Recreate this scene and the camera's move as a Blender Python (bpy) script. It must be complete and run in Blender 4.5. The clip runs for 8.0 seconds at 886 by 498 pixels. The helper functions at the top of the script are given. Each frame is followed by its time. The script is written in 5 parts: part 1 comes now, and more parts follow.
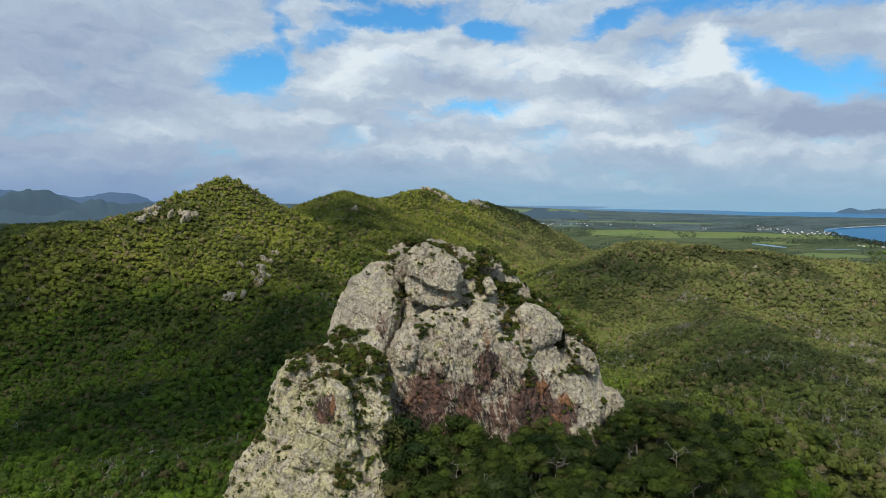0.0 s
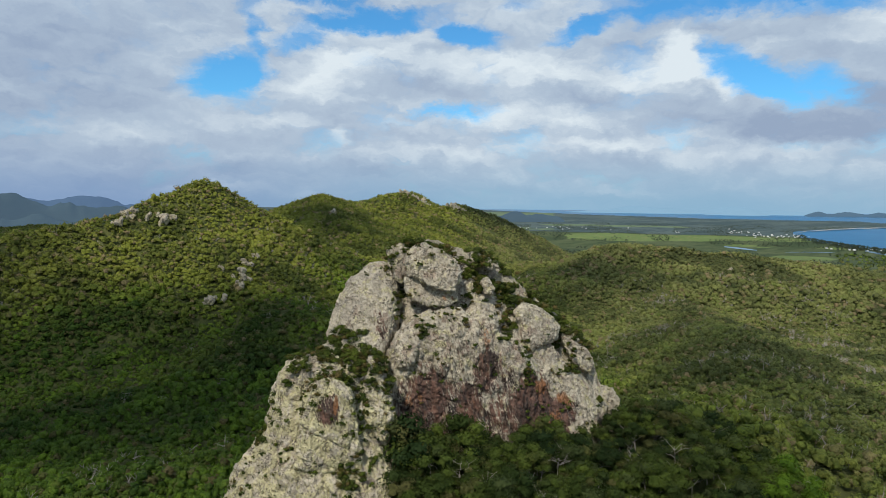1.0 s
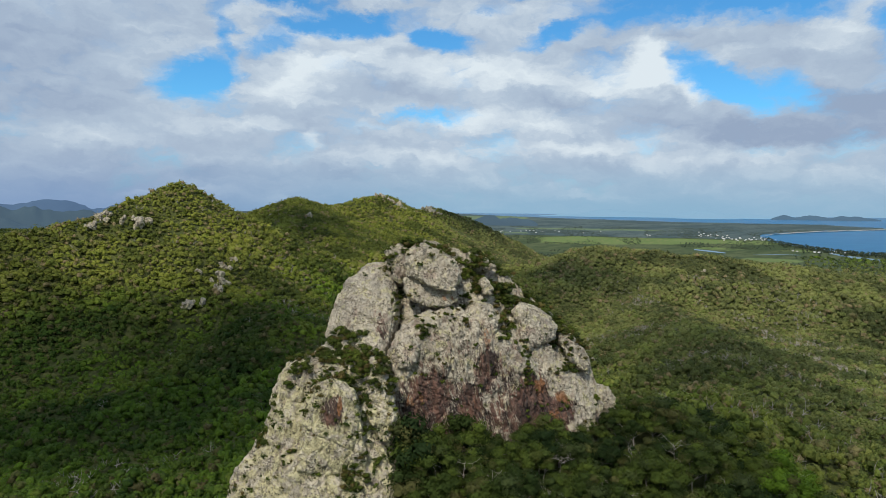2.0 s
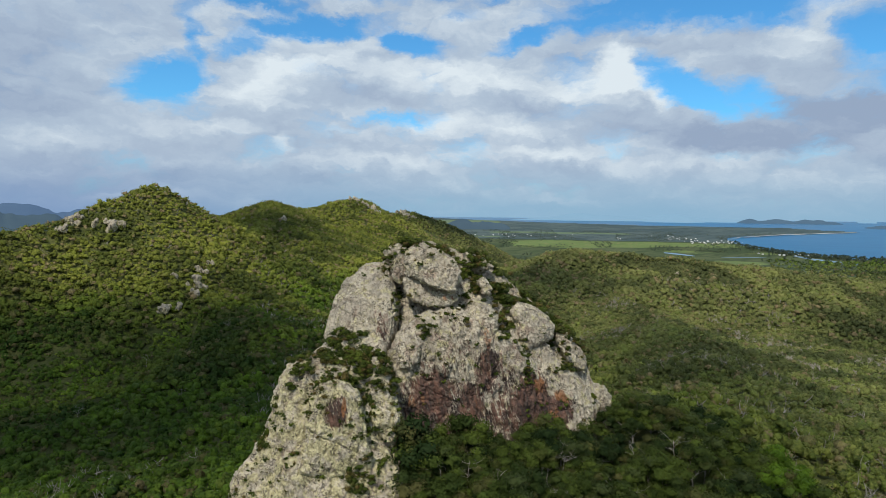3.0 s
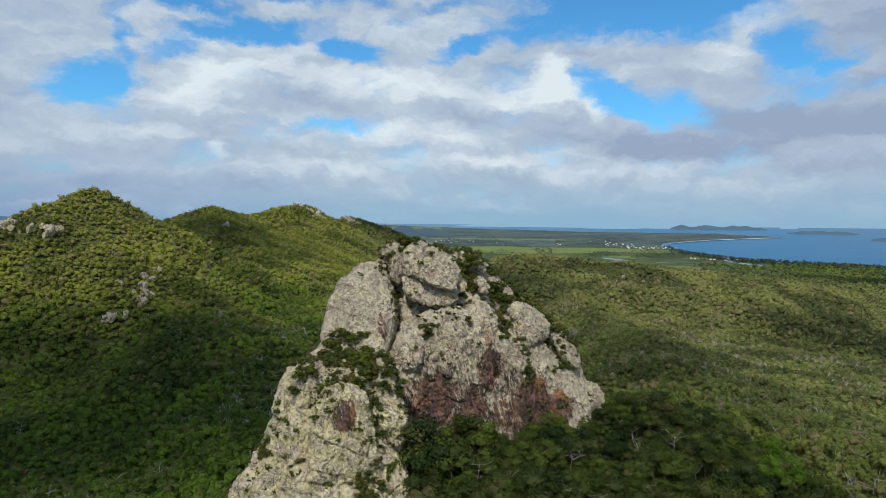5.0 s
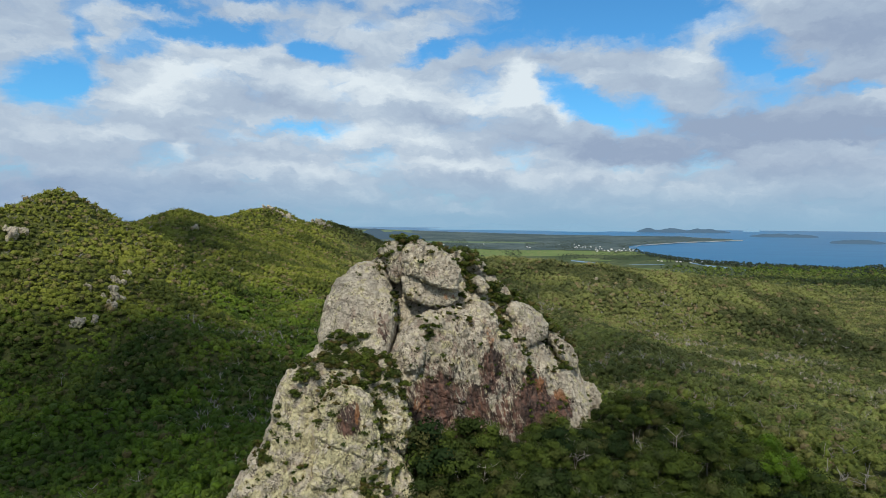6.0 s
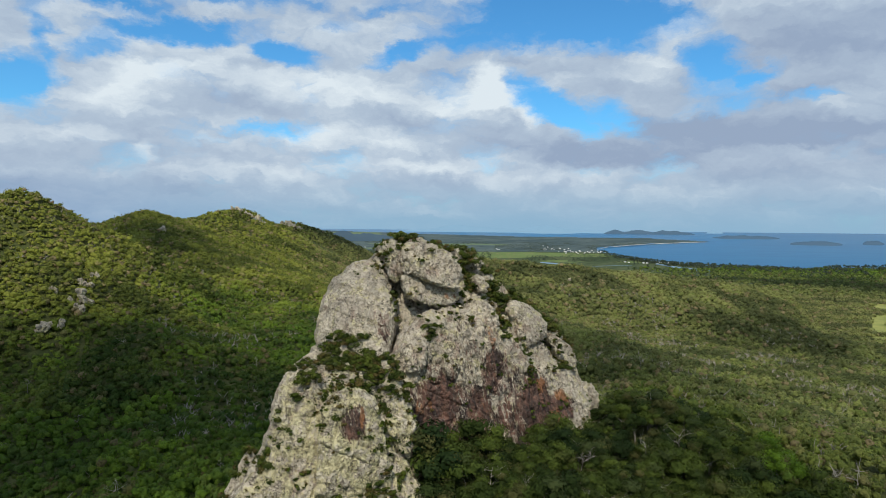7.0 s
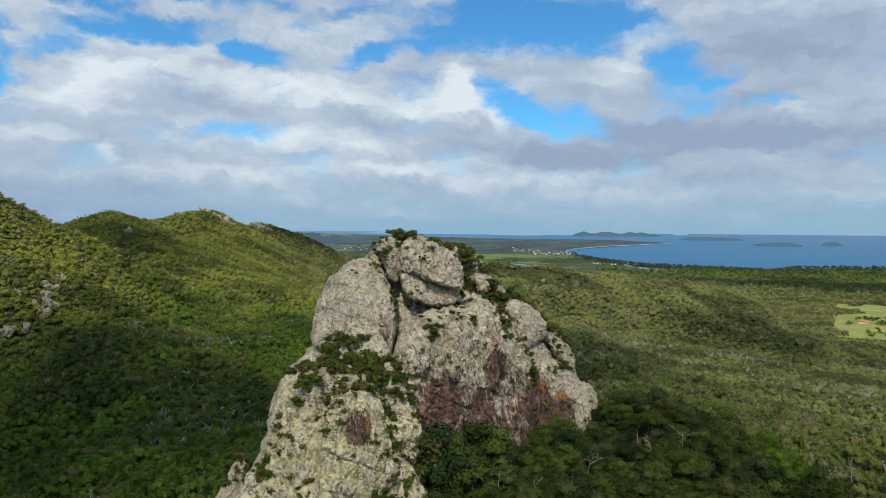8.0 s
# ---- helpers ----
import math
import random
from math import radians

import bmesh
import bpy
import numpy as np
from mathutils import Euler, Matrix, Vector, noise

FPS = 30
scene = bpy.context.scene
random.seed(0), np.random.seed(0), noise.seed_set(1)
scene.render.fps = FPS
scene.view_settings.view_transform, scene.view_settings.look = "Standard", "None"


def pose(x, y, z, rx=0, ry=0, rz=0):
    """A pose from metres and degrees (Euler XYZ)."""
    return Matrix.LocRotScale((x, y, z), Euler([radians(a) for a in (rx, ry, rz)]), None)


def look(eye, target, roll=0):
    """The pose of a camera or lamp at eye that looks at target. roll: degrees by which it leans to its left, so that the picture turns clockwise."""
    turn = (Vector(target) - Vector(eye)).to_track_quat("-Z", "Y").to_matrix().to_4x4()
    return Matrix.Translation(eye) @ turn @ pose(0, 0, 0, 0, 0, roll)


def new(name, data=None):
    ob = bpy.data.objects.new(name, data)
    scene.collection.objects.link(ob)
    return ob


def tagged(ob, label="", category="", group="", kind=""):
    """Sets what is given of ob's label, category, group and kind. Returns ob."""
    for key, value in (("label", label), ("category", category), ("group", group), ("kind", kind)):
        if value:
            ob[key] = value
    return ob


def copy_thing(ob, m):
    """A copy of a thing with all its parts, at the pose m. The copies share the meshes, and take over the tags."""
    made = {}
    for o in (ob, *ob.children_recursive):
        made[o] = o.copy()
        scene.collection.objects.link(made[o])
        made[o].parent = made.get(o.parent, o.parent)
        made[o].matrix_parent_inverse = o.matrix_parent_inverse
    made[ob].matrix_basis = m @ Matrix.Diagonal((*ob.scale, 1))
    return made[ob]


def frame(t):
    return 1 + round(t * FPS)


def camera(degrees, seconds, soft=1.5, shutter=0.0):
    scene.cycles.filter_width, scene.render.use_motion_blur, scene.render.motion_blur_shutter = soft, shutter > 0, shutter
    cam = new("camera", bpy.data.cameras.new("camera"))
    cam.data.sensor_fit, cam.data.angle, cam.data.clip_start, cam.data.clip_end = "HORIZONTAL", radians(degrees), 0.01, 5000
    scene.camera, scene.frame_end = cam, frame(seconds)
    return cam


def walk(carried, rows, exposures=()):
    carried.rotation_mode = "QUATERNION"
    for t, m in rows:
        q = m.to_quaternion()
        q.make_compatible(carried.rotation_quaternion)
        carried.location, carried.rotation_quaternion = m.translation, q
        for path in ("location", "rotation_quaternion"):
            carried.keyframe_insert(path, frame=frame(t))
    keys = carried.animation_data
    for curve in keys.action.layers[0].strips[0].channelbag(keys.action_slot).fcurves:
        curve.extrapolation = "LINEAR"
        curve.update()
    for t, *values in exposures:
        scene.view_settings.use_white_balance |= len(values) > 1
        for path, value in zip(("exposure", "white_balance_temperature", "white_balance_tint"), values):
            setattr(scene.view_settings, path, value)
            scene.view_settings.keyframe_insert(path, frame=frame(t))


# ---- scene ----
cam = camera(68.2, 8.0, 0.75)
METRES, EYE, TILT, LEAN, TURN = 50.0, 180.0, -4.0, -0.7, 0.0
ROWS = [
    (0.0, 0.0, 0.0, 0.0, 0.0, 0.0, -0.0),
    (0.5, -0.0477, -0.005, -0.0069, -1.04, 0.16, 0.08),
    (1.0, -0.0982, -0.0067, -0.0143, -2.13, 0.32, 0.13),
    (1.5, -0.1521, -0.0056, -0.0215, -3.29, 0.48, 0.23),
    (3.0, -0.3226, 0.0181, -0.0458, -6.94, 0.98, 0.52),
    (3.5, -0.3813, 0.0336, -0.0538, -8.23, 1.12, 0.62),
    (4.0, -0.44, 0.0546, -0.0615, -9.53, 1.26, 0.73),
    (4.5, -0.4974, 0.0807, -0.0696, -10.83, 1.4, 0.85),
    (6.0, -0.664, 0.1889, -0.0909, -14.86, 1.75, 1.16),
    (6.5, -0.7169, 0.2341, -0.0968, -16.24, 1.83, 1.28),
    (7.0, -0.7672, 0.2838, -0.1021, -17.61, 1.88, 1.38),
    (7.5, -0.8138, 0.3379, -0.1076, -18.95, 1.93, 1.48),
    (8.0, -0.8579, 0.3948, -0.1124, -20.31, 1.98, 1.56),
]
walk(cam, [(t, pose(0, 0, EYE, TILT, LEAN, TURN) @ pose(METRES * x, METRES * y, METRES * z, 90 + pitch, roll, yaw)) for t, x, y, z, yaw, pitch, roll in ROWS])

# ---- node helpers ----


def put(nt, socket, value):
    if isinstance(value, bpy.types.NodeSocket):
        nt.links.new(value, socket)
    elif value is not None:
        socket.default_value = value


def maths(nt, op, a, b=None, c=None, clamp=False):
    n = nt.nodes.new("ShaderNodeMath")
    n.operation, n.use_clamp = op, clamp
    for i, v in enumerate((a, b, c)):
        put(nt, n.inputs[i], v)
    return n.outputs[0]


def vec(nt, op, a, b=None):
    n = nt.nodes.new("ShaderNodeVectorMath")
    n.operation = op
    put(nt, n.inputs[0], a)
    put(nt, n.inputs[1], b)
    return n.outputs["Value"] if op in ("LENGTH", "DOT_PRODUCT") else n.outputs[0]


def mapped(nt, v, scale=(1, 1, 1), turn=(0, 0, 0), move=(0, 0, 0)):
    n = nt.nodes.new("ShaderNodeMapping")
    put(nt, n.inputs["Vector"], v)
    n.inputs["Scale"].default_value, n.inputs["Location"].default_value = scale, move
    n.inputs["Rotation"].default_value = [radians(a) for a in turn]
    return n.outputs[0]


def grain(nt, v, scale=1.0, detail=4.0, rough=0.55, twist=0.0):
    n = nt.nodes.new("ShaderNodeTexNoise")
    put(nt, n.inputs["Vector"], v)
    n.inputs["Scale"].default_value, n.inputs["Detail"].default_value = scale, detail
    n.inputs["Roughness"].default_value, n.inputs["Distortion"].default_value = rough, twist
    return n


def cells(nt, v, scale=1.0, feature="F1"):
    n = nt.nodes.new("ShaderNodeTexVoronoi")
    n.feature = feature
    put(nt, n.inputs["Vector"], v)
    n.inputs["Scale"].default_value = scale
    return n


def step(nt, v, lo, hi, to_lo=0.0, to_hi=1.0):
    n = nt.nodes.new("ShaderNodeMapRange")
    n.interpolation_type = "SMOOTHSTEP"
    put(nt, n.inputs[0], v)
    for i, x in enumerate((lo, hi, to_lo, to_hi)):
        n.inputs[i + 1].default_value = x
    return n.outputs[0]


def blend(nt, fac, a, b):
    n = nt.nodes.new("ShaderNodeMix")
    n.data_type = "RGBA"
    put(nt, n.inputs[0], fac)
    for socket, v in ((n.inputs[6], a), (n.inputs[7], b)):
        put(nt, socket, (*v, 1) if isinstance(v, tuple) and len(v) == 3 else v)
    return n.outputs[2]


# ---- world: blue sky with broken cumulus, and the sun ----
SUN_AZ, SUN_EL = 205.0, 50.0
SUN_WAY = Vector((math.sin(radians(SUN_AZ)) * math.cos(radians(SUN_EL)), math.cos(radians(SUN_AZ)) * math.cos(radians(SUN_EL)), math.sin(radians(SUN_EL))))

# gaps in the clouds: azimuth, elevation, half width, half height, turn, strength
GAPS = (
    (-15.6, 10.6, 3.0, 1.7, 25, 1.05), (-13.4, 13.2, 1.1, 3.2, 8, 0.8), (-10.5, 13.6, 3.0, 0.9, 14, 0.8), (-4.5, 15.6, 4.6, 0.9, 6, 0.95),
    (3.6, 14.7, 2.2, 0.8, -10, 0.9), (3.4, 8.3, 3.6, 0.6, 0, 0.55), (-2.0, 7.2, 2.4, 0.4, 0, 0.3), (13.8, 14.9, 2.6, 0.8, 15, 0.95), (20.0, 16.4, 4.2, 1.0, 6, 1.0),
    (27.0, 17.2, 12.0, 2.2, -3, 1.2), (27.0, 10.4, 4.0, 1.5, -30, 1.05), (31.5, 9.6, 2.6, 1.3, -15, 0.6), (39.5, 13.6, 2.6, 2.6, 20, 0.85), (38.0, 10.0, 4.0, 0.8, 8, 0.5), (43.2, 12.2, 2.0, 0.8, 10, 0.7),
    (25.0, 19.2, 9.0, 1.2, 4, 0.9), (1.0, 18.2, 6.0, 0.8, 4, 0.7), (-10.0, 17.8, 4.0, 1.2, -10, 0.8), (47.5, 10.6, 2.6, 0.5, 0, 0.45), (9.0, 16.8, 3.0, 0.5, 12, 0.5),
)
# heaped white tops and grey undersides of the clouds: azimuth, elevation, half width, half height, turn, much
HEAPS = (
    (21.4, 12.6, 1.7, 1.5, 0, 0.7), (24.0, 10.6, 2.6, 0.9, -30, 0.6), (19.0, 10.6, 2.6, 1.3, 0, 0.35), (-8.5, 10.8, 3.0, 1.2, 25, 0.45), (-4.0, 12.6, 4.0, 1.2, 0, 0.4),
    (5.5, 11.8, 4.0, 1.4, 0, 0.4), (12.0, 12.0, 3.5, 1.2, 0, 0.35), (-7.0, 5.8, 0.9, 0.7, 0, 0.5), (-11.0, 6.6, 2.0, 0.6, 0, 0.35), (7.0, 7.6, 3.4, 0.7, 0, 0.35),
    (12.6, 7.6, 2.4, 0.9, 0, 0.4), (2.0, 4.6, 5.0, 0.5, 0, 0.3), (17.0, 5.4, 5.0, 0.7, 0, 0.35), (34.5, 13.2, 2.4, 1.2, 0, 0.3), (37.0, 16.5, 1.6, 2.0, 20, 0.3), (33.0, 4.6, 6.0, 0.5, 0, 0.3), (45.0, 6.0, 4.0, 0.6, 0, 0.25), (49.0, 10.0, 2.0, 0.8, 0, 0.25), (-20.0, 12.0, 3.0, 2.0, 0, 0.2),
)
SHADES = (
    (-30.0, 11.0, 9.0, 4.0, 0, 0.35), (-24.0, 7.6, 5.0, 0.8, -4, 0.25), (-32.0, 4.0, 8.0, 1.2, 0, 0.3), (-18.0, 2.6, 9.0, 1.0, 0, 0.3), (0.0, 10.2, 5.0, 0.7, 0, 0.22), (24.5, 7.2, 6.0, 1.0, -8, 0.3),
    (32.0, 6.4, 5.0, 1.0, 0, 0.35), (38.0, 8.6, 6.0, 1.4, 0, 0.4), (48.0, 14.5, 7.0, 2.0, 0, 0.3), (46.0, 7.8, 6.0, 0.9, 0, 0.3), (14.0, 9.6, 3.0, 0.7, 0, 0.2), (34.0, 11.6, 3.0, 0.6, -10, 0.25), (44.0, 9.0, 12.0, 5.0, 0, 0.25), (46.0, 5.0, 10.0, 2.0, 0, 0.1), (-4.0, 3.2, 5.0, 0.5, 0, 0.25),
)
# strips of cloud across the gaps
STRIPS = ((20.0, 14.2, 5.0, 0.6, 4, 0.5), (33.0, 13.2, 5.0, 1.1, -6, 0.9), (48.0, 16.5, 9.0, 3.4, 0, 1.0), (21.2, 12.4, 1.6, 1.6, 0, 0.9), (14.0, 17.6, 4.0, 0.6, 8, 0.6))


def spot(nt, p, az, el, wide, high, turn=0.0):
    """1 in the middle of an ellipse of the sky, 0 outside it."""
    v = vec(nt, "SUBTRACT", p, (az, el, 0))
    n = nt.nodes.new("ShaderNodeVectorRotate")
    n.rotation_type = "Z_AXIS"
    put(nt, n.inputs["Vector"], v)
    n.inputs["Angle"].default_value = radians(-turn)
    d = vec(nt, "LENGTH", vec(nt, "MULTIPLY", n.outputs[0], (1 / wide, 1 / high, 0)))
    return step(nt, d, 0.0, 1.9, 1.0, 0.0)


def build_world():
    world = bpy.data.worlds.new("sky")
    scene.world, world.use_nodes = world, True
    nt = world.node_tree
    nt.nodes.clear()
    way = nt.nodes.new("ShaderNodeTexCoord").outputs["Generated"]
    xyz = nt.nodes.new("ShaderNodeSeparateXYZ")
    nt.links.new(way, xyz.inputs[0])
    az = maths(nt, "MULTIPLY", maths(nt, "ARCTAN2", xyz.outputs[0], xyz.outputs[1]), 57.2958)
    el = maths(nt, "MULTIPLY", maths(nt, "ARCSINE", xyz.outputs[2]), 57.2958)
    both = nt.nodes.new("ShaderNodeCombineXYZ")
    put(nt, both.inputs[0], az)
    put(nt, both.inputs[1], el)
    p = both.outputs[0]
    # curl the edges, wide and fine
    w = p
    for scale, much, detail in (((0.12, 0.20, 1), (5.0, 3.0, 0), 7.0), ((0.5, 0.8, 1), (2.8, 2.2, 0), 7.0)):
        curl = grain(nt, mapped(nt, p, scale), 1.0, detail, 0.6)
        w = vec(nt, "ADD", w, vec(nt, "MULTIPLY", vec(nt, "SUBTRACT", curl.outputs["Color"], (0.5, 0.5, 0.5)), much))
    fluff = grain(nt, mapped(nt, w, (0.13, 0.27, 1)), 1.0, 8.0, 0.55).outputs[0]
    above = grain(nt, mapped(nt, vec(nt, "ADD", w, (-0.4, 0.9, 0)), (0.13, 0.27, 1)), 1.0, 8.0, 0.55).outputs[0]

    def total(spots, op):
        out = None
        for az0, el0, wide, high, turn, much in spots:
            one = maths(nt, "MULTIPLY", spot(nt, w, az0, el0, wide, high, turn), much)
            out = one if out is None else maths(nt, op, out, one)
        return out

    density = maths(nt, "MULTIPLY_ADD", fluff, 2.6, -0.62)
    density = maths(nt, "SUBTRACT", density, maths(nt, "MULTIPLY", total(GAPS, "MAXIMUM"), 1.25))
    density = maths(nt, "ADD", density, maths(nt, "MULTIPLY", total(STRIPS, "MAXIMUM"), 0.75))
    density = maths(nt, "SUBTRACT", density, step(nt, el, 18, 40, 0, 0.22))
    cover = step(nt, density, -0.35, 0.62)
    # light and shade of the clouds
    lit = maths(nt, "MULTIPLY", maths(nt, "SUBTRACT", fluff, above), 1.35)
    lit = maths(nt, "SUBTRACT", maths(nt, "ADD", lit, total(HEAPS, "ADD")), total(SHADES, "ADD"))
    soft = grain(nt, mapped(nt, w, (0.07, 0.42, 1), (0, 0, 0), (3, 1, 0)), 1.0, 6.0, 0.55).outputs[0]
    lit = maths(nt, "ADD", maths(nt, "ADD", lit, maths(nt, "MULTIPLY", maths(nt, "SUBTRACT", soft, 0.5), 0.75)), 0.5, clamp=True)
    ramp = nt.nodes.new("ShaderNodeValToRGB")
    put(nt, ramp.inputs[0], lit)
    ramp.color_ramp.elements[0].color, ramp.color_ramp.elements[1].color = (0.365, 0.415, 0.525, 1), (0.87, 0.86, 0.85, 1)
    mid = ramp.color_ramp.elements.new(0.5)
    mid.color = (0.53, 0.575, 0.65, 1)
    sky = nt.nodes.new("ShaderNodeTexSky")
    sky.sky_type, sky.sun_disc = "NISHITA", False
    sky.sun_elevation, sky.sun_rotation = radians(SUN_EL), radians(SUN_AZ)
    sky.air_density, sky.dust_density, sky.ozone_density = 1.0, 0.3, 2.0
    blue = vec(nt, "MULTIPLY", sky.outputs[0], (0.055, 0.115, 0.140))
    color = blend(nt, cover, blue, ramp.outputs[0])
    # haze towards the horizon
    haze = step(nt, maths(nt, "ADD", el, maths(nt, "MULTIPLY", maths(nt, "SUBTRACT", soft, 0.5), 3.0)), -1.0, 5.6, 1.0, 0.0)
    hue = blend(nt, step(nt, az, -26, 12), (0.26, 0.35, 0.52), (0.315, 0.475, 0.60))
    color = vec(nt, "MULTIPLY", blend(nt, haze, color, hue), (0.84, 0.95, 1.03))
    back = nt.nodes.new("ShaderNodeBackground")
    put(nt, back.inputs[0], color)
    back.inputs[1].default_value = 1.0
    out = nt.nodes.new("ShaderNodeOutputWorld")
    nt.links.new(back.outputs[0], out.inputs[0])


build_world()
sun = new("sun", bpy.data.lights.new("sun", "SUN"))
sun.data.energy, sun.data.angle, sun.data.color = 3.3, radians(3.5), (1.0, 0.93, 0.80)
sun.matrix_world = look(SUN_WAY * 900, (0, 0, 0))
scene.view_settings.exposure = 0.0


# ---- materials ----


def material(name, rough=0.9, gloss=0.2):
    m = bpy.data.materials.new(name)
    m.use_nodes = True
    nt = m.node_tree
    shader = nt.nodes["Principled BSDF"]
    shader.inputs["Roughness"].default_value = rough
    shader.inputs["Specular IOR Level"].default_value = gloss
    coord = nt.nodes.new("ShaderNodeTexCoord").outputs["Object"]
    return m, nt, shader, coord


def bumped(nt, shader, height, strength=0.5, distance=0.2):
    n = nt.nodes.new("ShaderNodeBump")
    put(nt, n.inputs["Height"], height)
    n.inputs["Strength"].default_value, n.inputs["Distance"].default_value = strength, distance
    nt.links.new(n.outputs[0], shader.inputs["Normal"])


def rock_material(name, stains=True, pale=1.0):
    """Lichen-grey granite. Seepage has stained the face behind the buttress and one panel of the buttress."""
    m, nt, shader, p = material(name, 0.95, 0.12)
    at = nt.nodes.new("ShaderNodeSeparateXYZ")
    put(nt, at.inputs[0], p)
    x, y, z = at.outputs

    def patch(px, pz, wide_p, high_p, much, soft=0.2):
        """much in the middle of an upright ellipse, 0 outside it."""
        n = nt.nodes.new("ShaderNodeCombineXYZ")
        put(nt, n.inputs[0], maths(nt, "MULTIPLY", maths(nt, "SUBTRACT", x, px), 1 / wide_p))
        put(nt, n.inputs[1], maths(nt, "MULTIPLY", maths(nt, "SUBTRACT", z, pz), 1 / high_p))
        return step(nt, vec(nt, "LENGTH", n.outputs[0]), soft, 1.3, much, 0.0)

    fine = grain(nt, mapped(nt, p, (1, 1, 1.3)), 2.4, 7, 0.62).outputs[0]
    wide = grain(nt, p, 0.2, 5, 0.6).outputs[0]
    color = blend(nt, step(nt, wide, 0.35, 0.65), (0.46 * pale, 0.405 * pale, 0.325 * pale), (0.66 * pale, 0.585 * pale, 0.455 * pale))
    # warm pinkish bare rock where the crust has come off
    bare = grain(nt, mapped(nt, p, (1, 1, 0.7), (0, 0, 0), (7, 3, 5)), 0.33, 6, 0.65).outputs[0]
    color = blend(nt, step(nt, bare, 0.55, 0.64, 0, 0.7), color, (0.36 * pale, 0.265 * pale, 0.21 * pale))
    # yellow lichen, most of it on the buttress
    crust = grain(nt, p, 0.55, 7, 0.68).outputs[0]
    if stains:
        crust = maths(nt, "ADD", crust, step(nt, y, 126, 119, -0.02, 0.075))
    color = blend(nt, step(nt, crust, 0.49, 0.62, 0, 0.8), color, (0.61, 0.555, 0.315))
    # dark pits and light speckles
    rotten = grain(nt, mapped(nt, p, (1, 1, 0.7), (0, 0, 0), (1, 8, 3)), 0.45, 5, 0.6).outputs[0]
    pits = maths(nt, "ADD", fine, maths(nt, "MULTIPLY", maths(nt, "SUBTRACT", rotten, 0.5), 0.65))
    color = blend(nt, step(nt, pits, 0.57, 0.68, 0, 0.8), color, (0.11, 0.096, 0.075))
    color = blend(nt, step(nt, fine, 0.43, 0.28, 0, 0.55), color, (0.62 * pale, 0.565 * pale, 0.46 * pale))
    if stains:
        edge = maths(nt, "MULTIPLY", maths(nt, "SUBTRACT", grain(nt, p, 0.25, 5, 0.62).outputs[0], 0.5), 9.0)
        plain_z, z = z, maths(nt, "ADD", z, edge)
        face = None
        for sx, sz, wide_s, high_s, much in ((-3.4, 141.0, 7.5, 8.5, 1.12), (4.0, 138.5, 6.0, 8.5, 1.05), (9.5, 146.5, 4.2, 6.0, 1.1), (12.0, 136.0, 6.0, 6.0, 0.95), (19.0, 139.0, 5.0, 7.0, 1.5), (25.0, 136.0, 5.0, 4.0, 1.3), (-2.5, 133.5, 7.0, 6.0, 1.1), (13.0, 143.0, 4.0, 6.0, 0.8), (18.0, 133.0, 7.0, 5.0, 1.08), (5.0, 149.0, 16.0, 9.0, 0.62)):
            one = patch(sx, sz, wide_s, high_s, much, 0.45)
            face = one if face is None else maths(nt, "MAXIMUM", face, one)
        z = plain_z
        face = maths(nt, "MULTIPLY", maths(nt, "MULTIPLY", face, step(nt, y, 124.5, 126.5)), step(nt, x, -10, -8.4))
        panel = maths(nt, "MULTIPLY", patch(-20.6, 142.8, 2.6, 3.6, 1.0, 0.4), step(nt, y, 121, 118))
        side = maths(nt, "MULTIPLY", patch(-10.2, 137.0, 1.8, 5.5, 0.9), step(nt, y, 125, 122))
        tower = maths(nt, "MULTIPLY", patch(-12.0, 155.0, 2.4, 5.0, 0.95), step(nt, y, 124, 127))
        wet = maths(nt, "MAXIMUM", maths(nt, "MAXIMUM", face, tower), maths(nt, "MAXIMUM", panel, side))
        tilt = mapped(nt, p, (1, 1, 1), (0, 16, 0))
        run = grain(nt, mapped(nt, tilt, (0.8, 0.8, 0.13)), 1.7, 7, 0.62, 1.4).outputs[0]
        amount = maths(nt, "ADD", maths(nt, "MULTIPLY", maths(nt, "SUBTRACT", run, 0.5), 1.5), maths(nt, "MULTIPLY_ADD", wet, 0.64, -0.42))
        amount = maths(nt, "ADD", amount, maths(nt, "MULTIPLY", maths(nt, "SUBTRACT", grain(nt, mapped(nt, p, (1, 1, 0.6), (0, 0, 0), (2, 5, 1)), 0.2, 5, 0.6).outputs[0], 0.5), 0.8))
        tone = blend(nt, step(nt, grain(nt, mapped(nt, tilt, (1, 1, 0.35)), 0.6, 6, 0.65).outputs[0], 0.38, 0.62), (0.046, 0.030, 0.031), (0.20, 0.105, 0.080))
        color = blend(nt, step(nt, amount, -0.05, 0.26, 0, 0.95), color, tone)
        red = grain(nt, mapped(nt, tilt, (1.0, 1.0, 0.4), (0, 0, 0), (4, 2, 9)), 0.42, 6, 0.66).outputs[0]
        red = maths(nt, "ADD", red, maths(nt, "MULTIPLY", wet, 0.03))
        for rx, rz, wide_r, high_r in ((-19.3, 144.0, 0.8, 2.8), (-19.3, 143.6, 0.6, 2.4), (21.5, 142.0, 2.0, 2.8), (26.5, 139.4, 3.0, 2.0), (24.0, 136.0, 3.0, 2.0), (1.6, 160.6, 2.2, 1.0), (9.0, 152.5, 2.0, 3.0), (8.0, 147.0, 1.6, 3.0), (-5.5, 141.0, 2.4, 2.0)):
            red = maths(nt, "ADD", red, patch(rx, rz, wide_r, high_r, 0.19))
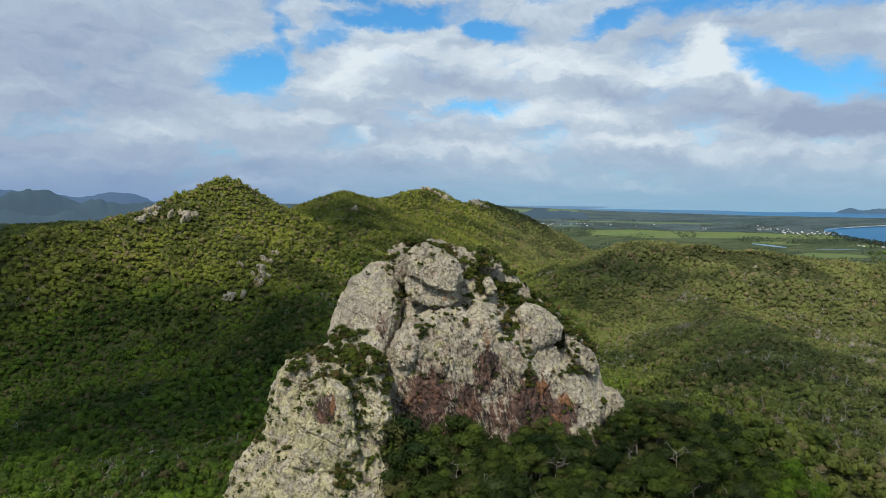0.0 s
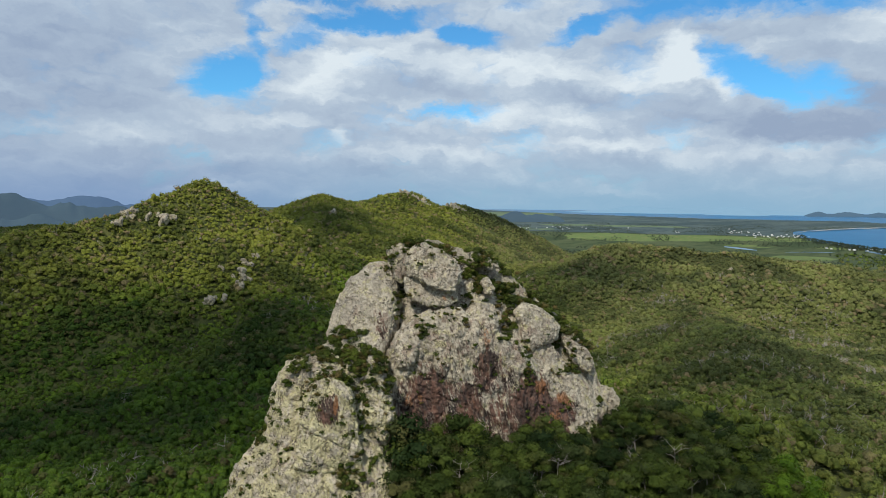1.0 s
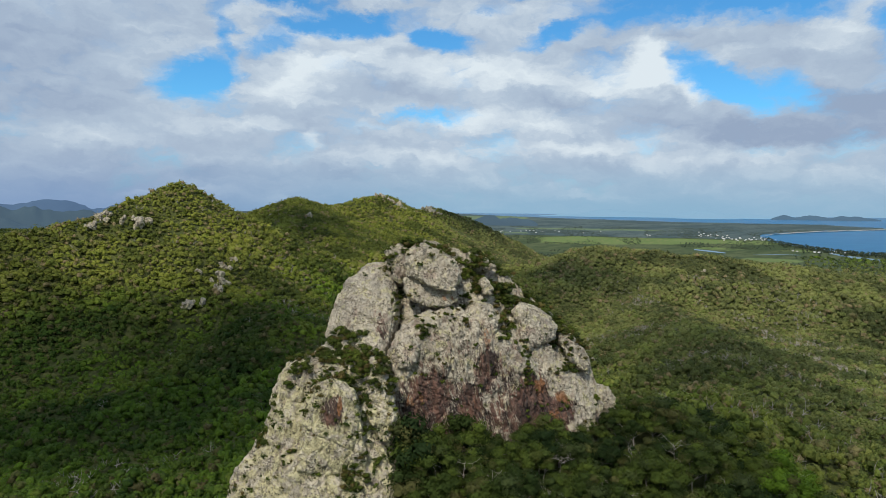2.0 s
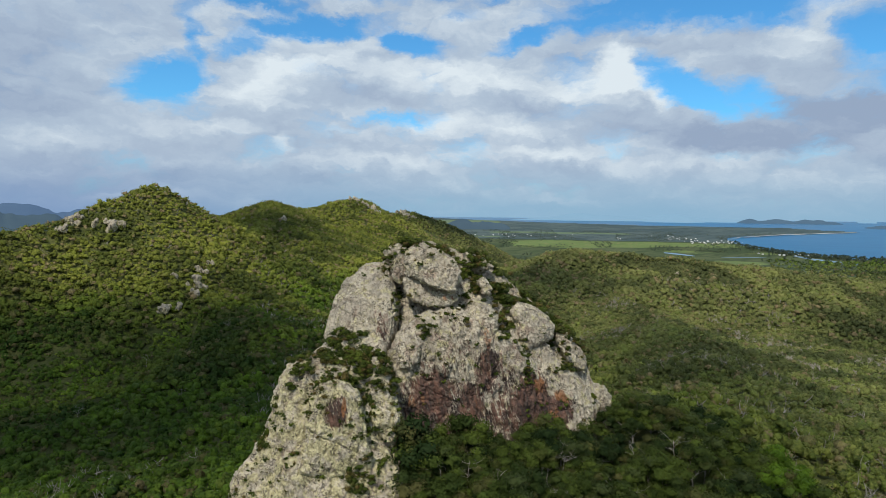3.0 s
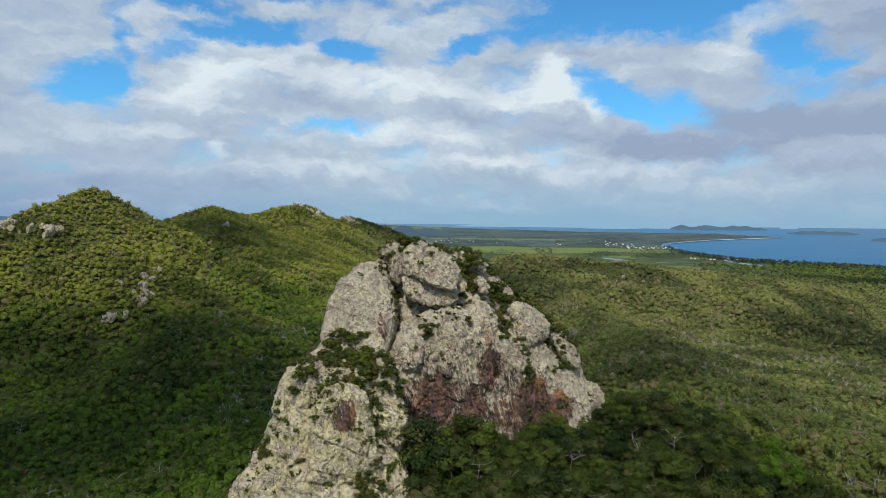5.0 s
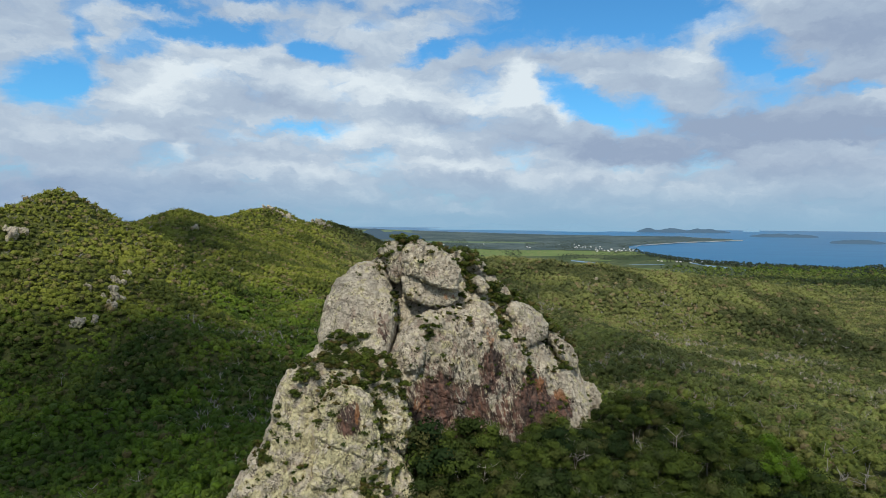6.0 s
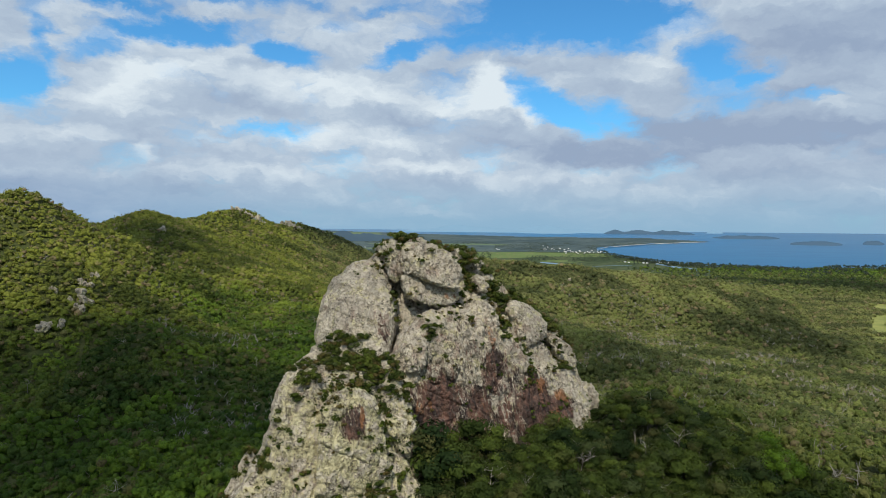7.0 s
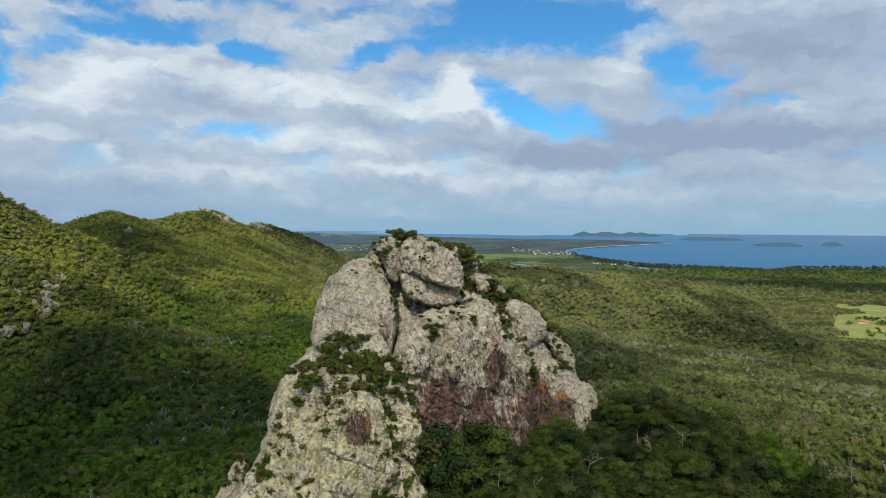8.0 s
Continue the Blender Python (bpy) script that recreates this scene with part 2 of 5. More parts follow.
        color = blend(nt, step(nt, red, 0.67, 0.77, 0, 0.75), color, (0.40, 0.185, 0.085))
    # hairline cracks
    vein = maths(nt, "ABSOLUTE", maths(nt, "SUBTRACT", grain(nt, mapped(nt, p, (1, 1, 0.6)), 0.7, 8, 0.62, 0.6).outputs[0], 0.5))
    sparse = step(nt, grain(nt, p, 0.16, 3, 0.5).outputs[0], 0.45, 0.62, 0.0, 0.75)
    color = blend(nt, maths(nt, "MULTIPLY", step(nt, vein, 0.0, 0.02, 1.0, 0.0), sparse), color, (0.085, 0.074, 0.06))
    # knobs; dark lichen and crevice shade are painted as one tint between them
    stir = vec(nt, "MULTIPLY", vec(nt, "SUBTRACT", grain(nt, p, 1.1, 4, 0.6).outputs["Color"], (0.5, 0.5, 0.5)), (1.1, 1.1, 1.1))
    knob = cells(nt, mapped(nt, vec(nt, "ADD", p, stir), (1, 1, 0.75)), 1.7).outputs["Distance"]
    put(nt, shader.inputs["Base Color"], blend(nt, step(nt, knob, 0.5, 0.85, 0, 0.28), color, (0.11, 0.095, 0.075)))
    height = maths(nt, "SUBTRACT", maths(nt, "ADD", step(nt, vein, 0.0, 0.03, 0.0, 0.3), fine), maths(nt, "MULTIPLY", knob, 0.6))
    bumped(nt, shader, height, 1.0, 0.45)
    return m


def leaf_material(name, dark, light, dry, dryness=0.3, clear=0.3, hill=None, single=True):
    """Foliage whose hue varies tree by tree (the attributes tint and dry) and leaf by leaf."""
    m, nt, shader, p = material(name, 0.7, 0.12)
    tint = nt.nodes.new("ShaderNodeAttribute")
    tint.attribute_name = "tint"
    island = nt.nodes.new("ShaderNodeNewGeometry").outputs["Random Per Island"]
    one = nt.nodes.new("ShaderNodeObjectInfo").outputs["Random"]
    f = maths(nt, "FRACT", maths(nt, "ADD", tint.outputs["Fac"], one)) if single else tint.outputs["Fac"]
    color = blend(nt, maths(nt, "POWER", f, 1.3), dark, light)
    grey = maths(nt, "FRACT", maths(nt, "MULTIPLY", f, 13.7))
    color = blend(nt, step(nt, grey, 0.78, 0.95, 0, 0.6), color, tuple(0.35 * a + 0.45 * b for a, b in zip(light, (0.11, 0.125, 0.075))))
    odd = maths(nt, "FRACT", maths(nt, "MULTIPLY", f, 7.3))
    color = blend(nt, step(nt, odd, 1 - dryness, 1.0), color, dry)
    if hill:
        # drier hill woodland, its colours also lightened to paint in sunlit slopes
        dry_or_sunlit = nt.nodes.new("ShaderNodeAttribute")
        dry_or_sunlit.attribute_name = "dry"
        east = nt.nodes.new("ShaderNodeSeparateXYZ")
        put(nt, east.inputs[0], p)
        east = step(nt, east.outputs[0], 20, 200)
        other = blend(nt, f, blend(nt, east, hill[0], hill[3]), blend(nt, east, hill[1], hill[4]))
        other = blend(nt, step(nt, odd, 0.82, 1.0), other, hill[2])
        color = blend(nt, dry_or_sunlit.outputs["Fac"], color, other)
    color = blend(nt, maths(nt, "MULTIPLY", island, 0.14), color, dark)
    # gaps between tufts: self-shade painted as darker leaf colour, in the bump's hollows
    tuft_gap = grain(nt, p, 1.1, 4, 0.7).outputs[0]
    color = blend(nt, step(nt, tuft_gap, 0.42, 0.62, 0, 0.7), color, vec(nt, "MULTIPLY", color, (0.46, 0.52, 0.46)))
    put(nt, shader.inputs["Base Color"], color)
    bumped(nt, shader, maths(nt, "SUBTRACT", 1.0, tuft_gap), 0.6, 0.8)
    thin = nt.nodes.new("ShaderNodeBsdfTranslucent")
    put(nt, thin.inputs[0], color)
    mix = nt.nodes.new("ShaderNodeMixShader")
    mix.inputs[0].default_value = clear
    nt.links.new(shader.outputs[0], mix.inputs[1])
    nt.links.new(thin.outputs[0], mix.inputs[2])
    nt.links.new(mix.outputs[0], nt.nodes["Material Output"].inputs[0])
    return m


def plain_material(name, a, b, scale, rough=0.9, speck=None, bump=0.0, bump_scale=1.0):
    m, nt, shader, p = material(name, rough, 0.2)
    color = blend(nt, step(nt, grain(nt, p, scale, 6, 0.6).outputs[0], 0.35, 0.65), a, b)
    if speck:
        color = blend(nt, step(nt, grain(nt, p, scale * 9, 4, 0.6).outputs[0], 0.5, 0.68, 0, 0.8), color, speck)
    put(nt, shader.inputs["Base Color"], color)
    if bump:
        bumped(nt, shader, grain(nt, p, bump_scale, 6, 0.65).outputs[0], 0.8, bump)
    return m


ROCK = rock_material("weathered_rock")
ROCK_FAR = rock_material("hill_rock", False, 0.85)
FLOOR = plain_material("forest_floor", (0.055, 0.068, 0.020), (0.100, 0.108, 0.034), 0.05, 0.95, (0.042, 0.055, 0.015), 0.8, 0.7)
SAND = plain_material("beach_sand", (0.34, 0.34, 0.32), (0.42, 0.41, 0.39), 0.01)
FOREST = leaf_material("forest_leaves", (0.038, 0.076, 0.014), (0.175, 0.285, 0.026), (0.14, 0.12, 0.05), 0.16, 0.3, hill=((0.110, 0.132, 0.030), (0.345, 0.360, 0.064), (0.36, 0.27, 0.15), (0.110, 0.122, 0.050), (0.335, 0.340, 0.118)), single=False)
# leaf colours greyed and blued to paint in the haze of distance
FAR_TREES = leaf_material("hazy_far_leaves", (0.058, 0.084, 0.064), (0.098, 0.128, 0.084), (0.10, 0.11, 0.07), 0.2, single=False)
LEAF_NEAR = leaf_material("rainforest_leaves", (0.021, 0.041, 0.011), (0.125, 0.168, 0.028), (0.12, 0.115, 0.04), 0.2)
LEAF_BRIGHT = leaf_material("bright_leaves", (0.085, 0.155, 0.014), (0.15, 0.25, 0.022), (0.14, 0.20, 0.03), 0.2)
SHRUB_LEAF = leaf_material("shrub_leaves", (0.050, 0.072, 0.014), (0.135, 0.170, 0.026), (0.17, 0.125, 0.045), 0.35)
BARK = plain_material("grey_bark", (0.20, 0.18, 0.155), (0.34, 0.31, 0.27), 2.0, 0.9, (0.10, 0.085, 0.07))
DEAD = plain_material("bleached_dead_wood", (0.28, 0.255, 0.22), (0.40, 0.365, 0.32), 2.5, 0.85)


def water_material():
    m, nt, shader, p = material("sea_water", 0.32, 0.16)
    band = grain(nt, mapped(nt, p, (0.0016, 0.0006, 1)), 1.0, 5, 0.6).outputs[0]
    put(nt, shader.inputs["Base Color"], blend(nt, step(nt, band, 0.35, 0.65), (0.008, 0.100, 0.235), (0.016, 0.140, 0.280)))
    bumped(nt, shader, grain(nt, p, 0.05, 6, 0.7).outputs[0], 0.03, 0.3)
    return m


SEA = water_material()
CREEK = plain_material("creek_water", (0.16, 0.26, 0.36), (0.20, 0.31, 0.41), 0.01, 0.25)


def plain_land(name, dark, light, green, straw):
    """The coastal plain: scrub, and grass where the attribute field is high."""
    m, nt, shader, p = material(name, 1.0, 0.05)
    color = blend(nt, step(nt, grain(nt, mapped(nt, p, (0.004, 0.009, 0)), 1.0, 7, 0.62).outputs[0], 0.38, 0.62), dark, light)
    color = blend(nt, step(nt, grain(nt, p, 0.03, 5, 0.6).outputs[0], 0.52, 0.7, 0, 0.6), color, tuple(0.6 * v for v in dark))
    field = nt.nodes.new("ShaderNodeAttribute")
    field.attribute_name = "tint"
    edge = maths(nt, "ADD", field.outputs["Fac"], maths(nt, "MULTIPLY", maths(nt, "SUBTRACT", grain(nt, mapped(nt, p, (0.006, 0.012, 0)), 1.0, 6, 0.6).outputs[0], 0.5), 1.3))
    grass = blend(nt, grain(nt, p, 0.01, 4).outputs[0], green, tuple(1.5 * v for v in green))
    grass = blend(nt, step(nt, grain(nt, p, 0.05, 5, 0.65).outputs[0], 0.45, 0.7, 0, 0.6), grass, straw)
    color = blend(nt, step(nt, edge, 0.42, 0.6), color, grass)
    put(nt, shader.inputs["Base Color"], color)
    return m


def far_material(name, color, haze_glow):
    """Land so far off that the air turns it blue: a plain backdrop, its haze painted in as faint emission."""
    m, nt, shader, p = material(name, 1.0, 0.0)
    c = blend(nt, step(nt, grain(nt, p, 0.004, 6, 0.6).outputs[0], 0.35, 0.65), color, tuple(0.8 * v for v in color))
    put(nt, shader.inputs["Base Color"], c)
    put(nt, shader.inputs["Emission Color"], (*haze_glow, 1))
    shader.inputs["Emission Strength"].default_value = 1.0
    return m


# distance haze is mixed into both plains' colours, bluest in the far one
PLAIN_FAR = plain_land("hazy_far_plain", (0.055, 0.082, 0.088), (0.090, 0.120, 0.118), (0.10, 0.14, 0.085), (0.15, 0.16, 0.10))
PADDOCK = plain_material("paddock_grass", (0.200, 0.225, 0.060), (0.300, 0.300, 0.085), 0.02, 0.95, (0.16, 0.19, 0.05))
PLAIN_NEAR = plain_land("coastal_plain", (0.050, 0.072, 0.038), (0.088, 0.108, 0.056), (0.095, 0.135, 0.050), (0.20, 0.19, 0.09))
# the second colour of each is blue haze, put in as emission
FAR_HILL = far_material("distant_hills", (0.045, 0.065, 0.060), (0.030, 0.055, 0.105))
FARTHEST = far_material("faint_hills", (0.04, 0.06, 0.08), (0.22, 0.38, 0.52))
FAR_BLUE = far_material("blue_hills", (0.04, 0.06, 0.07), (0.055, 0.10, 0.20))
ISLAND = far_material("hazy_island", (0.035, 0.05, 0.055), (0.060, 0.118, 0.195))

# ---- noise and mesh helpers ----


def lattice(p):
    """Smooth noise, -1 to 1, at the rows of p (n x 3)."""
    i = np.floor(p).astype(np.int64)
    f = p - i
    f = f * f * f * (f * (f * 6 - 15) + 10)
    total = np.zeros(len(p))
    for c in range(8):
        o = np.array([c & 1, c >> 1 & 1, c >> 2 & 1])
        q = i + o
        h = (q[:, 0] * 374761393 + q[:, 1] * 668265263 + q[:, 2] * 1274126177) & 0x7FFFFFFF
        h = ((h ^ (h >> 13)) * 1103515245) & 0x7FFFFFFF
        h = ((h ^ (h >> 16)) * 69069) & 0x7FFFFFFF
        total += np.prod(np.where(o, f, 1 - f), axis=1) * (h / 0x3FFFFFFF - 1)
    return total


def fbm(p, octaves=4, gain=0.5):
    p = np.asarray(p, float)
    total, a = np.zeros(len(p)), 1.0
    for k in range(octaves):
        total += a * lattice(p * 2.03**k + 17.3 * k)
        a *= gain
    return total


def pick(q, salt):
    h = (q[:, 0] * 374761393 + q[:, 1] * 668265263 + q[:, 2] * 1274126177 + salt * 974711) & 0x7FFFFFFF
    h = ((h ^ (h >> 13)) * 1103515245) & 0x7FFFFFFF
    return (((h ^ (h >> 16)) * 69069) & 0x7FFFFFFF) / 0x7FFFFFFF


def facets(p):
    """Broken faces: a random tilt and offset in each cell, -1 to 1, and the nearness of a joint, 0 to 1."""
    i = np.floor(p).astype(np.int64)
    first, second = np.full(len(p), 9.0), np.full(len(p), 9.0)
    face = np.zeros(len(p))
    for c in range(27):
        q = i + (c % 3 - 1, c // 3 % 3 - 1, c // 9 - 1)
        to = p - q - np.stack([pick(q, 1), pick(q, 2), pick(q, 3)], 1)
        d = np.sqrt((to**2).sum(1))
        tilt = np.stack([pick(q, 4), pick(q, 5), pick(q, 6)], 1) * 2 - 1
        mine = pick(q, 7) - 0.5 + (to * tilt).sum(1) * 0.8
        second = np.where(d < first, first, np.minimum(second, d))
        face = np.where(d < first, mine, face)
        first = np.minimum(first, d)
    return face, np.exp(-(((second - first) / 0.07) ** 2))


def mesh_from(name, verts, faces, mats=(), index=None, smooth=True, tint=None, dry=None, lean=None):
    me = bpy.data.meshes.new(name)
    faces = np.asarray(faces, np.int32)
    n, k = faces.shape
    me.vertices.add(len(verts))
    me.vertices.foreach_set("co", np.asarray(verts, np.float32).ravel())
    me.loops.add(n * k)
    me.loops.foreach_set("vertex_index", faces.ravel())
    me.polygons.add(n)
    me.polygons.foreach_set("loop_start", np.arange(0, n * k, k, dtype=np.int32))
    for m in mats:
        me.materials.append(m)
    if index is not None:
        me.polygons.foreach_set("material_index", np.asarray(index, np.int32))
    me.polygons.foreach_set("use_smooth", np.broadcast_to(smooth, n).astype(bool))
    if tint is not None:
        me.attributes.new("tint", "FLOAT", "POINT").data.foreach_set("value", np.asarray(tint, np.float32))
    if dry is not None:
        me.attributes.new("dry", "FLOAT", "POINT").data.foreach_set("value", np.asarray(dry, np.float32))
    me.update(calc_edges=True)
    if lean is not None:
        lean = lean / np.linalg.norm(lean, axis=1, keepdims=True)
        me.attributes.new("custom_normal", "FLOAT_VECTOR", "POINT").data.foreach_set("vector", np.asarray(lean, np.float32).ravel())
    return me


def part(name, me, parent, label=""):
    ob = new(name, me)
    ob.parent = parent
    return tagged(ob, label)


# ---- the lie of the land ----
MIDDLE = np.array([-20.0, 10.0, 177.0])
# crests: points (x, y, height), fall per metre to the sides, rounding
CRESTS = (
    (((-188, 575, 193), (-212, 540, 184), (-240, 514, 170), (-275, 494, 158), (-330, 480, 148), (-420, 470, 140)), 0.74, 10),
    (((-188, 575, 193), (-175, 588, 184), (-158, 600, 173), (-115, 640, 151), (-60, 680, 129), (-20, 720, 114)), 0.78, 8),
    (((-185, 572, 193), (-160, 505, 158), (-115, 470, 119)), 0.62, 12),
    (((-170, 1095, 191), (-225, 1120, 160), (-330, 1150, 120)), 0.40, 12),
    (((-170, 1095, 191), (-112, 1220, 184), (-34, 1400, 210), (22, 1440, 172), (84, 1500, 187), (155, 1500, 163), (210, 1480, 120), (262, 1440, 82), (330, 1400, 40)), 0.52, 12),
    (((-170, 1095, 188), (-130, 940, 160), (-60, 860, 128)), 0.34, 18),
    (((-40, 1290, 176), (-40, 1150, 148), (-30, 960, 126), (10, 800, 108)), 0.36, 14),
    (((150, 840, 112), (190, 805, 122), (236, 785, 133), (307, 760, 132), (350, 750, 132), (390, 735, 124), (480, 712, 117), (620, 700, 98)), 0.34, 16),
    (((8, 110, 125), (40, 121, 122), (75, 172, 122), (120, 240, 106), (185, 365, 102), (230, 560, 92), (245, 680, 100), (236, 785, 128)), 0.36, 8),
    (((-2, 126, 129), (14, 125, 129), (30, 129, 129.5), (42, 134, 133), (60, 160, 127), (75, 172, 122)), 0.55, 5),
    (((40, 120, 122), (100, 140, 114), (170, 150, 100), (300, 180, 76)), 0.22, 12),
    (((133, 230, 104), (219, 357, 87), (309, 494, 73), (420, 620, 64)), 0.14, 20),
    (((-150, 150, 50), (-120, 250, 62), (-95, 330, 72)), 0.20, 20),
    (((-10, 150, 122), (-35, 230, 100), (-60, 310, 90), (-75, 385, 110), (-107, 469, 121)), 0.42, 10),
    (((-75, 385, 106), (-20, 480, 100), (0, 600, 104)), 0.26, 16),
    (((-1900, 1600, 96), (-1250, 1750, 112), (-960, 1750, 116), (-750, 1900, 98), (-560, 2100, 70)), 0.16, 60),
    (((-900, 1300, 40), (-560, 1250, 62), (-420, 1300, 50)), 0.14, 60),
)


def land(x, y):
    """Height of the ground over the sea, near and middle distance."""
    x, y = np.asarray(x, float), np.asarray(y, float)
    far = np.hypot(x + 20, y - 10)
    tops = [6.0 + 3.0 * lattice(np.stack([x / 300, y / 300, 0 * x], 1))]
    for points, fall, ease in CRESTS:
        best = np.full(x.shape, -1e9)
        for (x0, y0, z0), (x1, y1, z1) in zip(points, points[1:]):
            u = np.clip(((x - x0) * (x1 - x0) + (y - y0) * (y1 - y0)) / ((x1 - x0) ** 2 + (y1 - y0) ** 2), 0, 1)
            d = np.hypot(x - x0 - u * (x1 - x0), y - y0 - u * (y1 - y0))
            best = np.maximum(best, z0 + u * (z1 - z0) - fall * (np.sqrt(d * d + ease * ease) - ease))
        tops.append(best)
    tops = np.stack(tops)
    top = tops.max(0)
    h = top + 4.0 * np.log(np.exp((tops - top) / 4.0).sum(0)) - 2.0
    rough = fbm(np.stack([x / 70, y / 70, 0 * x + 3.3], 1), 3)
    # the valley that opens towards the farm
    way_off, turn = np.hypot(x + 43, y - 19), np.degrees(np.arctan2(x + 43, y - 19))
    floor = np.maximum(163 - 0.131 * way_off, 6.0)
    valley = np.clip((turn - 46) / 3, 0, 1) * np.clip((80 - turn) / 6, 0, 1) * np.clip((way_off - 560) / 120, 0, 1) * np.clip((1500 - way_off) / 200, 0, 1)
    h = h - valley * np.maximum(h - floor, 0)
    return h + rough * np.clip((h - 8) / 14, 0.1, 3.2) * np.clip(far / 200, 0.2, 1)


def nearer(d):
    """Where a place d metres off is drawn: past 3 km ever closer, 60 km at 4.7 km."""
    return np.where(d < 3000, d, 3000 + 536 * np.log(1 + np.maximum(d - 3000, 0) / 2500))


def squeeze(p):
    """Draws what lies past 3 km nearer, on the same line of sight, so that all of it fits in 4.8 km."""
    p = np.asarray(p, float)
    v = p - MIDDLE
    d = np.maximum(np.hypot(v[:, 0], v[:, 1]), 1e-6)
    return MIDDLE + v * (nearer(d) / d)[:, None]


def azimuth(x, y):
    return np.degrees(np.arctan2(x + 20, y - 10))


def dip(far):
    return np.degrees(np.arctan2(177.0, far))


def is_sea(az, down):
    """True over the bay and the open sea, by azimuth and by degrees under the horizon."""
    near = np.interp(az, (30.6, 32.1, 34.3, 36.5, 40.8, 46.2, 48.2, 54.2, 62, 90), (1.66, 2.15, 2.48, 2.74, 2.90, 3.00, 2.72, 2.45, 2.35, 2.3))
    spit = np.interp(az, (30.6, 31.3, 34.9, 39.8), (1.62, 1.44, 1.12, 0.86))
    outer = np.interp(az, (1, 10, 15, 24, 35, 39.8), (0.0, 0.30, 0.44, 0.61, 0.66, 0.86))
    bay = (az > 30.6) & (down < near) & ((az > 39.8) | (down > spit))
    return (az > 1) & (az < 120) & (bay | (down < outer))


def build_ground():
    az = np.concatenate([np.arange(-50, 75, 0.5), np.arange(75, 310, 4.0)])
    far = np.concatenate([[0.02], 3.0 * 1.045 ** np.arange(228)])
    a, d = np.meshgrid(np.radians(az), far)
    x, y = MIDDLE[0] + d.ravel() * np.sin(a.ravel()), MIDDLE[1] + d.ravel() * np.cos(a.ravel())
    z = land(x, y)
    deg, down = np.degrees(a.ravel()), dip(d.ravel())
    sea = is_sea(deg, down)
    z = np.where(d.ravel() > 2600, np.minimum(z, 14 + 0 * z), z)
    z = np.where(sea, -12.0, z)
    n = len(az)
    i, j = np.meshgrid(np.arange(len(far) - 1), np.arange(n), indexing="ij")
    faces = np.stack([i * n + j, i * n + (j + 1) % n, (i + 1) * n + (j + 1) % n, (i + 1) * n + j], -1).reshape(-1, 4)
    cx, cy = x[faces].mean(1), y[faces].mean(1)
    cd = np.hypot(cx + 20, cy - 10)
    caz, cdown = azimuth(cx, cy), dip(cd)
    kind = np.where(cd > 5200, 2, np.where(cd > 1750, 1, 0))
    kind[(caz > 50.5) & (caz < 64) & (cdown > 5.4) & (cdown < 7.9)] = 3
    # grassland: a strip on the plain, smaller ones beside it, the farm's paddock

    def strip(az0, az1, mid, half, soft):
        along_it = np.clip((deg - az0) / 2, 0, 1) * np.clip((az1 - deg) / 2, 0, 1)
        return along_it * np.clip((half - np.abs(down - mid)) / soft + 0.5, 0, 1)

    deg = np.where(deg > 180, deg - 360, deg)
    field = strip(12, 33, np.interp(deg, (12, 18, 25, 31), (2.4, 2.35, 2.28, 2.2)), np.interp(deg, (12, 16, 24, 31), (0.3, 0.34, 0.24, 0.12)), 0.14)
    for one in (strip(28, 34.5, 3.62, 0.15, 0.12), strip(10, 24, 1.38, 0.07, 0.08), strip(4, 13, 0.5, 0.16, 0.1), strip(22, 36, 2.75, 0.16, 0.2) * 0.45, strip(-60, -26, 3.2, 0.5, 0.5) * 0.7, strip(4, 14, 1.75, 0.12, 0.14) * 0.6):
        field = np.maximum(field, one)
    field = np.where((deg > 50.5) & (deg < 64) & (down > 5.4) & (down < 7.9), 1.2, field)
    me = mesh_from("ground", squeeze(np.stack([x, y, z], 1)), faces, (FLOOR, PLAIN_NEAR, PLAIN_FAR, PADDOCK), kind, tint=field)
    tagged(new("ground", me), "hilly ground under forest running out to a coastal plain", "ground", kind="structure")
    # the sea: its own sheet, a little over the sunken bed
    az = np.arange(0, 122, 0.5)
    far = 2700 * 1.035 ** np.arange(110)
    a, d = np.meshgrid(np.radians(az), far)
    n = len(az)
    p = np.stack([MIDDLE[0] + d.ravel() * np.sin(a.ravel()), MIDDLE[1] + d.ravel() * np.cos(a.ravel()), 0 * d.ravel()], 1)
    i, j = np.meshgrid(np.arange(len(far) - 1), np.arange(n - 1), indexing="ij")
    faces = np.stack([i * n + j, i * n + j + 1, (i + 1) * n + j + 1, (i + 1) * n + j], -1).reshape(-1, 4)
    tagged(new("water", mesh_from("water", squeeze(p), faces, (SEA,))), "calm blue sea in a wide bay", "sea", kind="structure")


build_ground()

# ---- the rock pinnacle ----


